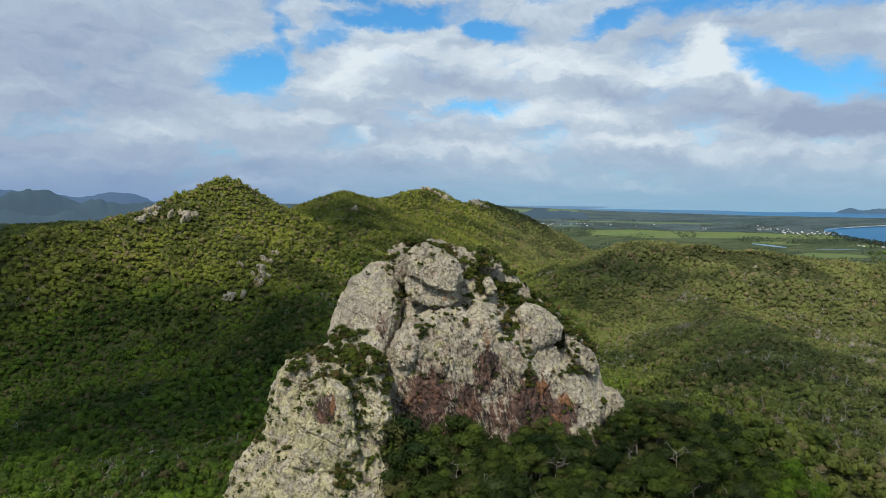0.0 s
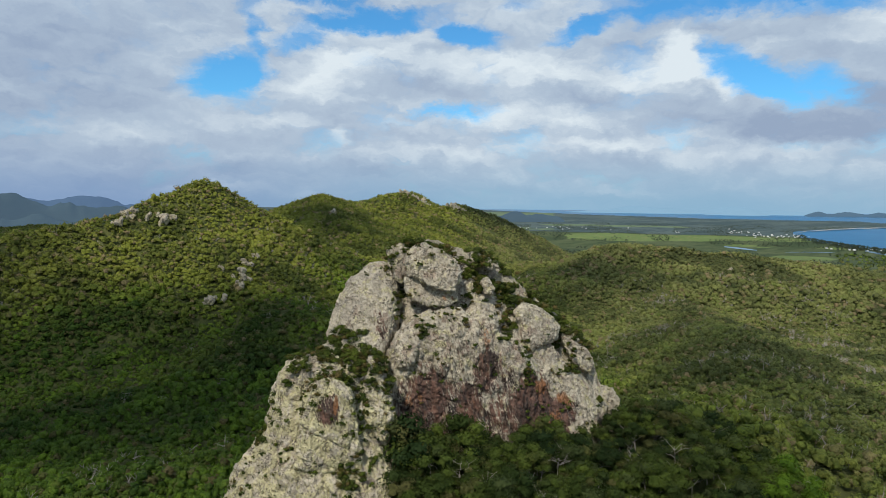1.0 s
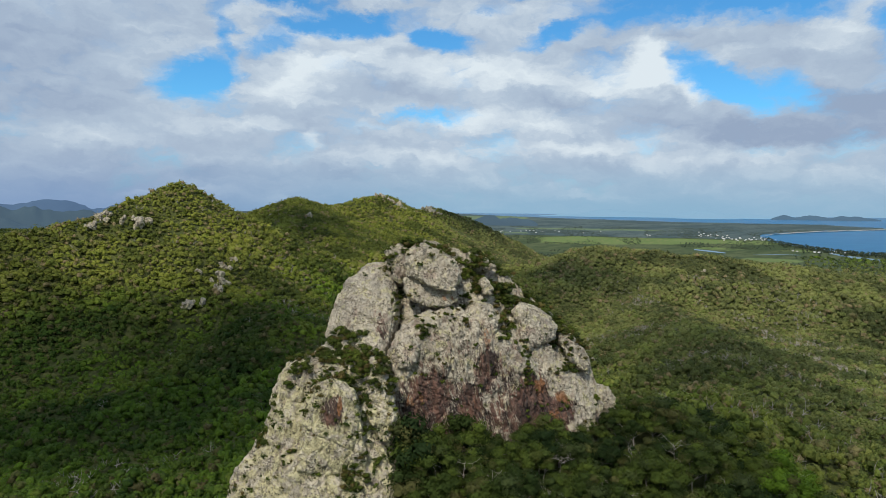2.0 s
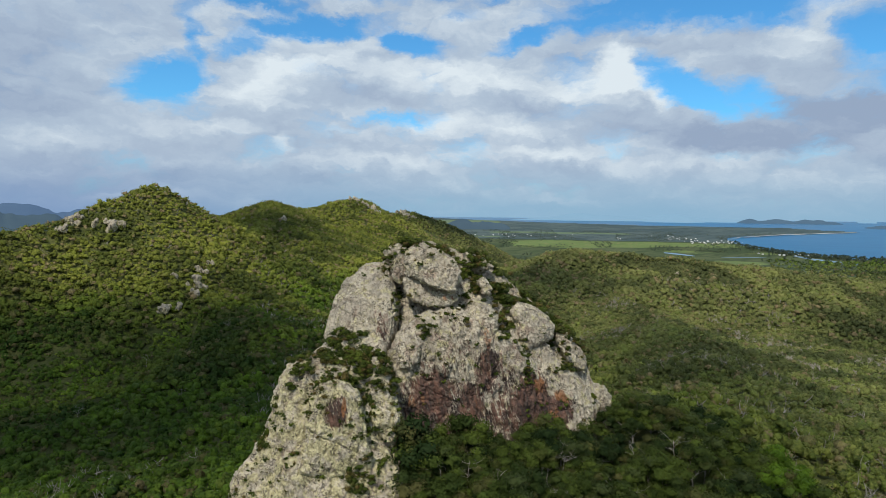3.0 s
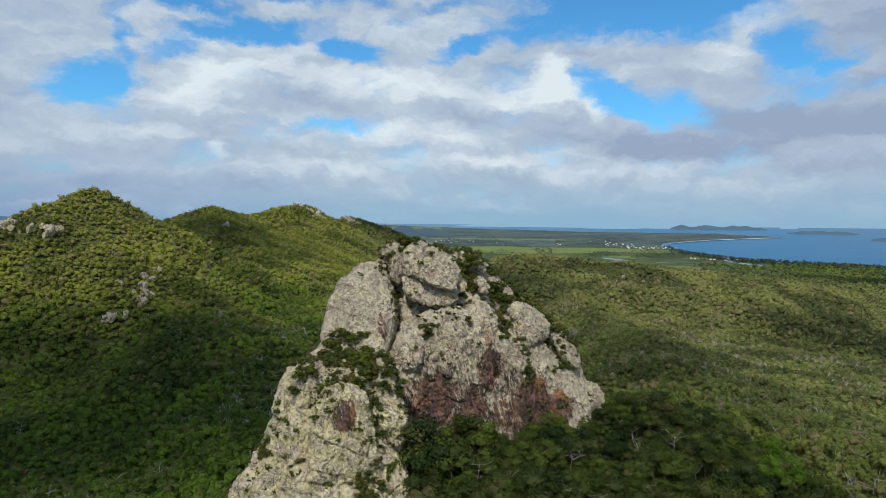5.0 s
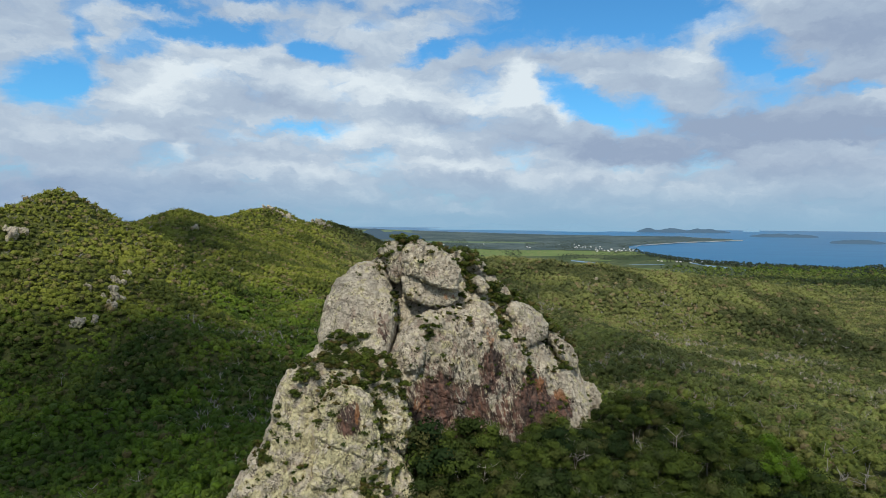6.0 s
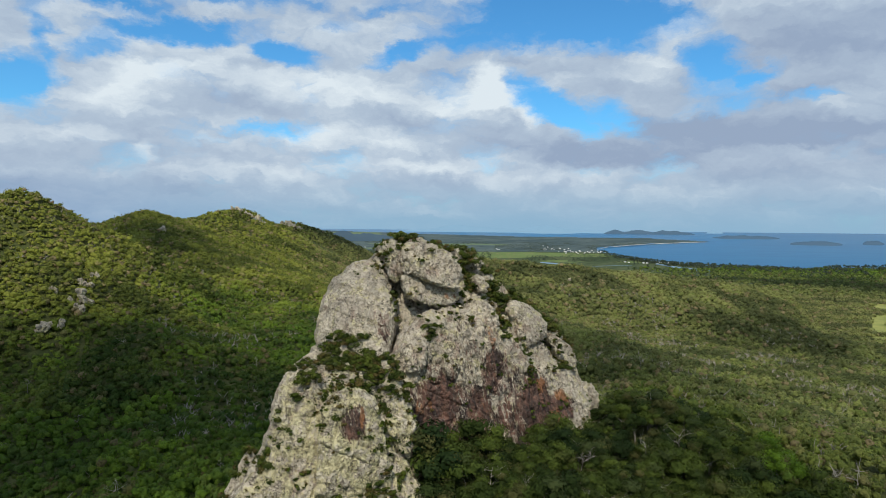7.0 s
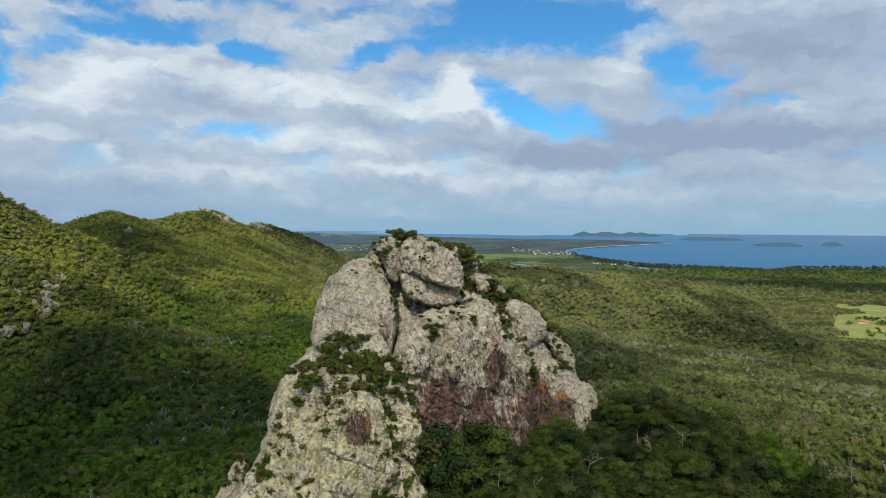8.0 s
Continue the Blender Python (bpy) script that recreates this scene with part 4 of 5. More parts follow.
def forest(name, label, near, far, gap, clumps, leaves, leaf, size, seed):
    rng = np.random.default_rng(seed)
    x, y = scatter(rng, -1100, 1900, -60, 2000, gap)
    d, az = np.hypot(x + 20, y - 10), azimuth(x, y)
    keep = (d > near) & (d < far) & (az > -37 - 300 / (d + 60)) & (az < 56 + 200 / (d + 60)) & ~inside(ROCK_PLAN, x, y) & ~clearing(x, y)
    keep &= ~((x > NEAR_X[0]) & (x < NEAR_X[1]) & (y > NEAR_Y[0]) & (y < NEAR_Y[1]))
    x, y = x[keep], y[keep]
    z = land(x, y)
    keep = in_sight(x, y, z + 9)
    x, y, z = x[keep], y[keep], z[keep]
    steep = np.hypot(land(x + 3, y) - z, land(x, y + 3) - z) / 3
    base = np.stack([x, y, z - 0.8 + 0.42 * size * np.minimum(steep, 1) + rng.uniform(-1.0, 1.3, len(x)) * size / (3 if far < 440 else 5)], 1)
    r = size * rng.uniform(0.65, 1.4, len(x)) * (1 + 0.25 * lattice(np.stack([x / 40, y / 40, 0 * x + 4], 1)))
    dry = dryness(rng, x, y)
    patch = 0.5 + 0.9 * fbm(np.stack([x / 32, y / 32, 0 * x + 17], 1), 3)
    patch += 0.35 * fbm(np.stack([x / 11, y / 11, 0 * x + 23], 1), 2) + 0.3 * lattice(np.stack([x / 90, y / 90, 0 * x + 29], 1))
    if far < 300:
        patch = 0.45 * patch + 0.55 * rng.random(len(x))
    straw = ((x - 338) / 46) ** 2 + ((y - 716) / 34) ** 2 + 0.8 * fbm(np.stack([x / 14, y / 14, 0 * x + 41], 1), 2) < 0.8
    patch, dry, r = np.where(straw, -0.1, patch), np.where(straw, 1.0, dry), np.where(straw, 0.6 * r, r)
    made = crowns(rng, base, r * (1 - 0.1 * dry), clumps, leaves, leaf, 0.8 if far < 440 else 0.6, patch, 0.95 if far < 440 else 0.85, FULL_CAP if far < 300 else LOW_CAP)
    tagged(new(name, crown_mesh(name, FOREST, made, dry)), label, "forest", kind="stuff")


NEAR_X, NEAR_Y = (-10, 72), (99, 145)
forest("forest", "dark green eucalypt forest close round the rock", 75, 260, 4.3, 6, 18, 0.105, 2.9, 11)
forest("forest", "green eucalypt forest on the valley sides", 260, 430, 3.9, 3, 12, 0.14, 2.8, 12)
forest("forest", "yellow-green low woodland up the hillsides", 430, 700, 3.5, 2, 13, 0.16, 3.3, 15)
forest("forest", "yellow-green dry woodland on the farther slopes", 700, 1150, 4.2, 1, 13, 0.21, 3.8, 13)
forest("forest", "olive woodland on hills in the distance", 1150, 2000, 6.0, 1, 8, 0.32, 4.3, 14)


def forest_round():
    """The forest goes on below, beside and behind the line of flight."""
    rng = np.random.default_rng(16)
    x, y = scatter(rng, -190, 230, -110, 130, 6.6)
    d, az = np.hypot(x + 20, y - 10), azimuth(x, y)
    seen = (d > 75) & (az > -37 - 300 / (d + 60)) & (az < 56 + 200 / (d + 60))
    keep = ~seen & ~inside(ROCK_PLAN, x, y) & ~((x > NEAR_X[0]) & (x < NEAR_X[1]) & (y > NEAR_Y[0]) & (y < NEAR_Y[1]))
    x, y = x[keep], y[keep]
    base = np.stack([x, y, land(x, y) + rng.uniform(-1.2, 0.2, len(x))], 1)
    patch = 0.5 + 0.9 * fbm(np.stack([x / 32, y / 32, 0 * x + 17], 1), 3)
    made = crowns(rng, base, rng.uniform(2.7, 4.6, len(x)), 3, 10, 0.165, 0.6, patch)
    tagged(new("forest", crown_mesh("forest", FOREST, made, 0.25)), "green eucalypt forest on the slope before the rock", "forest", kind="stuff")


forest_round()


# single trees by the foot of the rock
def tube(points, radii, sides=6):
    """A tapered limb along points."""
    points = np.array(points, float)
    n = len(points)
    along = np.gradient(points, axis=0)
    along /= np.linalg.norm(along, axis=1, keepdims=True)
    u = np.cross(along, (0.31, 0.95, 0.1))
    u /= np.linalg.norm(u, axis=1, keepdims=True)
    w = np.cross(along, u)
    ang = np.linspace(0, 2 * np.pi, sides, endpoint=False)
    ring = points[:, None] + np.array(radii)[:, None, None] * (np.cos(ang)[None, :, None] * u[:, None] + np.sin(ang)[None, :, None] * w[:, None])
    i, j = np.meshgrid(np.arange(n - 1), np.arange(sides), indexing="ij")
    f = np.stack([i * sides + j, i * sides + (j + 1) % sides, (i + 1) * sides + (j + 1) % sides, (i + 1) * sides + j], -1).reshape(-1, 4)
    return ring.reshape(-1, 3), f


def limbs(rng, height, spread, count, thick, twigs=0):
    """A trunk with limbs (and twigs): vertices, quads, and the limbs' ends."""
    vs, fs, ends, n = [], [], [], 0

    def add(points, radii, sides=6):
        nonlocal n
        v, f = tube(points, radii, sides)
        vs.append(v)
        fs.append(f + n)
        n += len(v)

    bend = rng.normal(size=2) * 0.10 * height
    k = np.linspace(0, 1, 6)
    trunk = np.stack([bend[0] * k**2, bend[1] * k**2, height * k], 1)
    add(trunk, thick * (1 - 0.75 * k))
    for b in range(count):
        s = rng.uniform(0.35, 0.95)
        start = np.array([bend[0] * s**2, bend[1] * s**2, height * s])
        a = b * 2.4 + rng.uniform(-0.5, 0.5)
        long = spread * rng.uniform(0.6, 1.1)
        end = start + (np.cos(a) * long, np.sin(a) * long, long * rng.uniform(0.25, 0.9))
        sag = rng.normal(size=3) * 0.12 * long
        q = np.linspace(0, 1, 5)[:, None]
        path = start + (end - start) * q + sag * np.sin(q * np.pi)
        add(path, thick * 0.5 * (1 - 0.8 * q[:, 0]), 5)
        ends.append(end)
        for _ in range(twigs):
            o = path[rng.integers(2, 5)]
            t = o + rng.normal(size=3) * 0.35 * long + (0, 0, 0.15 * long)
            add([o, (o + t) / 2 + rng.normal(size=3) * 0.08 * long, t], (thick * 0.2, thick * 0.13, thick * 0.05), 4)
    return np.vstack(vs), np.vstack(fs), np.array(ends), trunk[-1]


TREES = "single trees at the foot of the rock"


def make_tree(seed, height, spread, leaf=None, label="round-crowned dark green eucalypt tree on the forest slope"):
    rng = np.random.default_rng(seed)
    tree = tagged(new("tree"), label, "tree", TREES)
    v, f, ends, top = limbs(rng, height * 0.75, spread * 0.8, 7, 0.16)
    part("trunk", mesh_from("trunk", v, f, (BARK,)), tree, "grey bark trunk with forking limbs")
    mids = np.vstack([ends, top[None], top[None] + (0, 0, 0.4), ends[:5] * (0.5, 0.5, 1) + (0, 0, 0.8)])
    mids = mids + rng.normal(size=mids.shape) * 0.3
    rad = spread * rng.uniform(0.30, 0.55, (len(mids), 1)) * np.array((1, 1, 0.75))
    v, f, lean, own = leafy(rng, mids, rad, 190, 0.16, 0.7)
    tint = 0.15 * rng.random(len(mids))[own]
    part("crown", mesh_from("crown", v, f, (leaf or LEAF_NEAR,), None, True, tint, None, lean), tree)
    if seed % 3 == 1:
        v, f, _, _ = limbs(rng, height * 0.8, spread * 0.95, 3, 0.08, 4)
        part("bare_limbs", mesh_from("bare_limbs", v, f, (DEAD,)), tree, "pale dead limbs that stick out of the crown")
    return tree


def plant_trees():
    rng = np.random.default_rng(5)
    kinds = [make_tree(100 + k, h, s) for k, (h, s) in enumerate(((5.2, 2.6), (6.5, 2.4), (4.4, 2.9), (7.0, 3.0), (5.6, 2.2), (4.8, 3.2)))]
    x, y = scatter(rng, *NEAR_X, *NEAR_Y, 3.6)
    keep = ~inside(ROCK_PLAN, x, y)
    x, y = x[keep], y[keep]
    z = land(x, y)
    for i in range(min(len(x), 290)):
        s = (0.8 + 0.65 * rng.random() ** 1.8) * (1.65 if y[i] > 117 and x[i] < 0 else 1.25 if y[i] > 116 and x[i] < 6 else 0.85 if y[i] > 116 and x[i] < 44 else 1.0)
        m = pose(x[i], y[i], z[i] - 0.2, 0, 0, rng.uniform(0, 360)) @ Matrix.Scale(s, 4)
        if i < len(kinds):
            kinds[i].matrix_basis = m
        else:
            t = copy_thing(kinds[rng.integers(len(kinds))], Matrix())
            t.matrix_basis = m

    for k, (px, py, s) in enumerate(((66, 121, 1.55), (69.5, 117, 1.35), (62, 116, 1.2), (72, 122, 1.2))):
        t = make_tree(110 + k, 5.4, 2.9, LEAF_BRIGHT, "bright green leafy tree among darker crowns")
        t.matrix_basis = pose(px, py, float(land([px], [py])[0]), 0, 0, 70 * k) @ Matrix.Scale(s, 4)


plant_trees()


def bare_twigs():
    """Pale bare branches that show between the crowns, in drifts."""
    rng = np.random.default_rng(71)
    x, y = rng.uniform(-420, 620, 13500), rng.uniform(60, 800, 13500)
    d, az = np.hypot(x + 20, y - 10), azimuth(x, y)
    drift = fbm(np.stack([x / 55, y / 55, 0 * x + 31], 1), 3)
    keep = (d > 110) & (d < 760) & (az > -42) & (az < 60) & (drift + 0.35 * rng.random(len(x)) > np.where(x < 20, 0.5, 0.42)) & ~inside(ROCK_PLAN, x, y)
    x, y, d = x[keep], y[keep], d[keep]
    z = land(x, y)
    seen = in_sight(x, y, z + 9)
    x, y, z, d = x[seen], y[seen], z[seen], d[seen]
    vs, fs, n = [], [], 0
    for i in range(len(x)):
        fork = np.array((x[i], y[i], z[i] + rng.uniform(1.6, 3.4) + (0.6 if x[i] > 60 else 0)))
        for _ in range(int(rng.integers(3, 6))):
            way = rng.normal(size=3) * (1, 1, 0.5) + (0, 0, 1.1)
            way *= rng.uniform(1.8, 3.8) / np.linalg.norm(way)
            thick = rng.uniform(0.06, 0.10) + 0.00018 * d[i]
            v, f = tube([fork - 0.3 * way, fork + 0.5 * way + rng.normal(size=3) * 0.25, fork + way], (thick, 0.7 * thick, 0.2 * thick), 3)
            vs.append(v)
            fs.append(f + n)
            n += len(v)
    tagged(new("bare_twigs", mesh_from("bare_twigs", np.vstack(vs), np.vstack(fs), (DEAD,))), "pale grey bare branches between the green crowns", "branches", kind="stuff")


bare_twigs()
from mathutils.bvhtree import BVHTree


# ---- shrubs and grass on the rock ----
def rock_tree():
    verts, faces, n = [], [], 0
    for ob in ROCKS:
        co = np.empty(len(ob.data.vertices) * 3, np.float32)
        ob.data.vertices.foreach_get("co", co)
        verts.append(co.reshape(-1, 3))
        idx = np.empty(len(ob.data.loops), np.int32)
        ob.data.loops.foreach_get("vertex_index", idx)
        faces.append(idx.reshape(-1, 4) + n)
        n += len(verts[-1])
    return BVHTree.FromPolygons(np.vstack(verts).tolist(), np.vstack(faces).tolist())


SKIN = rock_tree()
# where bushes grow: x from and to, z from and to, how many, radius
BUSHY = (
    (-26.4, -20.7, 149.8, 153.4, 22, 1.2), (-21.7, -14.4, 148.3, 154, 30, 1.2), (-29.3, -24.8, 149.5, 151.4, 12, 0.8), (-10.1, -7.8, 155.4, 163.5, 16, 0.9),
    (-10.7, -9, 165.6, 168.6, 8, 0.8), (-14.2, -11.3, 167, 168.9, 10, 0.8), (-5.5, -2.7, 152.5, 158.2, 12, 0.9), (-3.1, 2.1, 156.9, 159.1, 10, 0.6),
    (2.3, 5.8, 156.1, 160.1, 12, 0.7), (5.6, 9.4, 159.4, 167.3, 26, 1), (12.2, 16.2, 150.9, 161.3, 32, 1.1), (16.8, 19.1, 142.8, 153.1, 16, 0.9),
    (25.1, 30.7, 144, 150, 20, 1.1), (-16.5, -13.5, 134.7, 148.4, 32, 0.8), (-35.1, -32.8, 134.3, 138, 10, 0.9), (-30.3, -27.5, 133.4, 136.3, 8, 0.7),
    (-26.2, -24.7, 141.7, 146.2, 8, 0.5), (-23.7, -20.8, 146.2, 149.1, 10, 0.6), (-18.9, -12.2, 129.3, 133.5, 24, 0.9), (-24.5, -20.8, 132.3, 134.5, 8, 0.6),
)
SHRUBS = "shrubs on the ledges of the rock"


def make_shrub(seed):
    rng = np.random.default_rng(seed)
    mids = rng.normal(size=(5, 3)) * (0.45, 0.45, 0.22) + (0, 0, 0.5)
    rad = rng.uniform(0.35, 0.62, (5, 1)) * np.array((1, 1, 0.85))
    v, f, lean, own = leafy(rng, mids, rad, 70, 0.15, 0.7)
    tint = 0.2 + 0.5 * rng.random(5)[own]
    return tagged(new("shrub", mesh_from("shrub", v, f, (SHRUB_LEAF,), None, True, tint, None, lean)), "small dark green shrub rooted in a rock ledge", "shrub", SHRUBS)


def grow_shrubs():
    rng = np.random.default_rng(21)
    kinds = [make_shrub(300 + k) for k in range(6)]
    used, count = set(), 0
    for x0, x1, z0, z1, many, size in BUSHY:
        for _ in range(many):
            hit, normal, _, _ = SKIN.ray_cast(Vector((rng.uniform(x0, x1), 60, rng.uniform(z0, z1))), Vector((0, 1, 0)))
            if hit is None or count >= 298:
                continue
            r = size * rng.uniform(0.6, 1.35)
            at = hit - normal * 0.15
            m = pose(at.x, at.y, at.z - 0.3 * r, rng.uniform(-15, 15), rng.uniform(-15, 15), rng.uniform(0, 360)) @ Matrix.Diagonal((r, r, r * rng.uniform(0.7, 1.0), 1))
            k = int(rng.integers(6))
            if k in used:
                copy_thing(kinds[k], Matrix()).matrix_basis = m
            else:
                kinds[k].matrix_basis = m
                used.add(k)
            count += 1


grow_shrubs()
# denser bushes on the crest and the summit: x and y from and to, lowest height, how many, radius
CRESTS_GREEN = ((-30, -10, 118, 127, 144, 80, 1.2), (-8.5, 2.5, 137, 147, 166, 26, 1.25), (9, 20, 143, 153, 150, 30, 1.5), (19, 29, 145, 154, 144, 22, 1.4), (5, 11, 142, 150, 160, 10, 1.2), (28, 37, 143, 152, 136, 18, 1.4), (-43, -32, 147, 159, 104, 22, 1.5))


def make_bush(seed):
    rng = np.random.default_rng(seed)
    mids = rng.normal(size=(8, 3)) * (0.5, 0.5, 0.25) + (0, 0, 0.6)
    rad = rng.uniform(0.32, 0.6, (8, 1)) * np.array((1, 1, 0.9))
    v, f, lean, own = leafy(rng, mids, rad, 60, 0.14, 0.7)
    return tagged(new("bush", mesh_from("bush", v, f, (SHRUB_LEAF,), None, True, 0.2 + 0.5 * rng.random(8)[own], None, lean)), "dense dark green bush on the crest of the rock", "bush", "bushes along the crest")


def grow_bushes():
    rng = np.random.default_rng(23)
    kinds, used = [make_bush(320 + k) for k in range(5)], set()
    for x0, x1, y0, y1, low, many, size in CRESTS_GREEN:
        for _ in range(many):
            hit, normal, _, _ = SKIN.ray_cast(Vector((rng.uniform(x0, x1), rng.uniform(y0, y1), 220)), Vector((0, 0, -1)))
            if hit is None or hit.z < low:
                continue
            r = size * rng.uniform(0.55, 1.3)
            m = pose(hit.x, hit.y, hit.z - 0.35 * r, rng.uniform(-12, 12), rng.uniform(-12, 12), rng.uniform(0, 360)) @ Matrix.Diagonal((r, r, r * rng.uniform(0.7, 1.05), 1))
            k = int(rng.integers(5))
            if k in used:
                copy_thing(kinds[k], Matrix()).matrix_basis = m
            else:
                kinds[k].matrix_basis = m
                used.add(k)


grow_bushes()


def grow_tufts():
    """Dry grass and small herbs in the cracks."""
    rng = np.random.default_rng(22)
    mids, rads = [], []
    tries = [(rng.uniform(-42, -8), rng.uniform(112, 151)) for _ in range(800)] + [(rng.uniform(-9, 36), rng.uniform(130, 170)) for _ in range(420)] + [(rng.uniform(-23, -9), rng.uniform(164, 169)) for _ in range(40)]
    for x, z in tries:
        hit, normal, _, _ = SKIN.ray_cast(Vector((x, 60, z)), Vector((0, 1, 0)))
        if hit is None or normal.z < 0.05 or lattice(np.array([[x / 3.0, z / 4.0, 2.0]]))[0] < -0.05:
            continue
        mids.append(hit)
        rads.append((1, 1, 0.8) * np.array(rng.uniform(0.2, 0.7)))
    for x, y in [(rng.uniform(-12, 3), rng.uniform(132, 146)) for _ in range(60)]:
        hit, normal, _, _ = SKIN.ray_cast(Vector((x, y, 200)), Vector((0, 0, -1)))
        if hit is not None and hit.z > 167:
            mids.append(hit)
            rads.append((1, 1, 0.7) * np.array(rng.uniform(0.3, 0.8)))
    v, f, lean, own = leafy(rng, np.array(mids), np.array(rads), 26, np.array(rads)[:, 0] * 0.34, 0.6)
    tint = rng.random(len(mids))[own]
    tagged(new("grass_tufts", mesh_from("grass_tufts", v, f, (SHRUB_LEAF,), None, True, tint, None, lean)), "olive grass tufts and herbs in cracks of the rock", "grass", kind="stuff")


grow_tufts()


# ---- dead trees among the living ----
DEAD_TREES = "bleached dead trees"


def grow_dead():
    rng = np.random.default_rng(31)
    kinds = []
    for k in range(5):
        v, f, _, _ = limbs(np.random.default_rng(400 + k), 6.5, 3.2, 6, 0.11, 4)
        kinds.append(tagged(new("dead_tree", mesh_from("dead_tree", v, f, (DEAD,))), "bare bleached dead tree among green crowns", "dead tree", DEAD_TREES))
    spots = [(21.5, 118), (28, 112), (36, 118), (45, 121), (8, 112), (60, 126), (68, 133), (54, 140), (82, 140), (17, 108), (95, 128), (75, 118), (40, 104), (3, 116), (88, 160), (70, 190)]
    x, y = scatter(rng, -330, 520, 190, 720, 34)
    d, az = np.hypot(x + 20, y - 10), azimuth(x, y)
    keep = (az > -42) & (az < 62) & (d < 760) & (lattice(np.stack([x / 90, y / 90, 0 * x + 9], 1)) > -0.15)
    spots += list(zip(x[keep], y[keep]))
    spots = [p for k, p in enumerate(spots) if k < 16 or k % 2][:120]
    z = land(np.array([p[0] for p in spots]), np.array([p[1] for p in spots]))
    for i, (px, py) in enumerate(spots):
        far = math.hypot(px + 20, py - 10)
        s = rng.uniform(0.7, 1.0) * (1.1 if far > 200 else 0.85)
        m = pose(px, py, z[i] + 1.4, rng.uniform(-8, 8), rng.uniform(-8, 8), rng.uniform(0, 360)) @ Matrix.Scale(s, 4)
        if i < 5:
            kinds[i].matrix_basis = m
        else:
            copy_thing(kinds[int(rng.integers(5))], Matrix()).matrix_basis = m


grow_dead()


# ---- pale outcrops on the hills ----
def boulder(seed):
    """One broken boulder, a metre or so in radius."""
    rng = np.random.default_rng(seed)
    u, w = np.meshgrid(np.linspace(0, 2 * np.pi, 18, endpoint=False), np.linspace(0.08, np.pi - 0.08, 10))
    way = np.stack([np.cos(u) * np.sin(w), np.sin(u) * np.sin(w), np.cos(w)], -1).reshape(-1, 3)
    face, _ = facets(way * 1.3 + rng.uniform(0, 50, 3))
    v = way * (1 + 0.55 * face[:, None]) * (1, 0.8, rng.uniform(0.8, 1.5))
    i, j = np.meshgrid(np.arange(9), np.arange(18), indexing="ij")
    return mesh_from("boulder", v, np.stack([i * 18 + j, (i + 1) * 18 + j, (i + 1) * 18 + (j + 1) % 18, i * 18 + (j + 1) % 18], -1).reshape(-1, 4), (ROCK_FAR,), None, False)


BOULDERS = [boulder(500 + k) for k in range(7)]
# x, y, size, height over the ground
OUTCROPS = (
    (-203, 509, 7.13, 6.5), (-195, 514, 4.14, 6.5), (-228, 511, 5.17, 5.5), (-226, 515, 4.02, 6.5), (-229, 502, 4.02, 5.5), (-234, 499, 3.45, 5.5),
    (-127, 455, 6.32, 6.5), (-127, 448, 4.6, 5.5), (-140, 428, 5.75, 5.5), (-134, 432, 3.45, 5.5), (-142, 459, 2.88, 5.5), (-129, 473, 3.45, 5.5), (-126, 486, 2.88, 5.5),
    (-129, 984, 8, 3), (-195, 1024, 5, 3), (-186, 1030, 4, 3), (-26, 1371, 11, 5), (-10, 1368, 10, 5), (2, 1362, 11, 5), (14, 1366, 10, 5), (-40, 1379, 9, 5),
    (-21, 1301, 6, 3), (38, 1381, 6, 3), (12, 1280, 5, 3), (67, 1472, 11, 5), (92, 1462, 11, 5), (80, 1468, 10, 5),
    (336, 700, 3, 2), (345, 690, 2.5, 2),
)
rng_out = np.random.default_rng(77)
for i, (ox, oy, size, up) in enumerate(OUTCROPS):
    rock = tagged(new("rock_outcrop"), "pale grey broken rock outcrop on the wooded hillside", "rock", "outcrops on the hills")
    rock.matrix_basis = pose(ox, oy, float(land([ox], [oy])[0]) + up - 2)
    for k in range(6):
        b = part("boulder", BOULDERS[int(rng_out.integers(7))], rock)
        q, g = rng_out.normal(size=3) * (0.55, 0.2, 0.3) * size, size * rng_out.uniform(0.22, 0.5)
        b.matrix_basis = pose(q[0], q[1], max(q[2], -0.3 * size), rng_out.uniform(0, 40), 0, rng_out.uniform(0, 360)) @ Matrix.Scale(g, 4)


# ---- far land: hills, islands, town ----
def along(az, far):
    return MIDDLE[0] + far * math.sin(radians(az)), MIDDLE[1] + far * math.cos(radians(az))


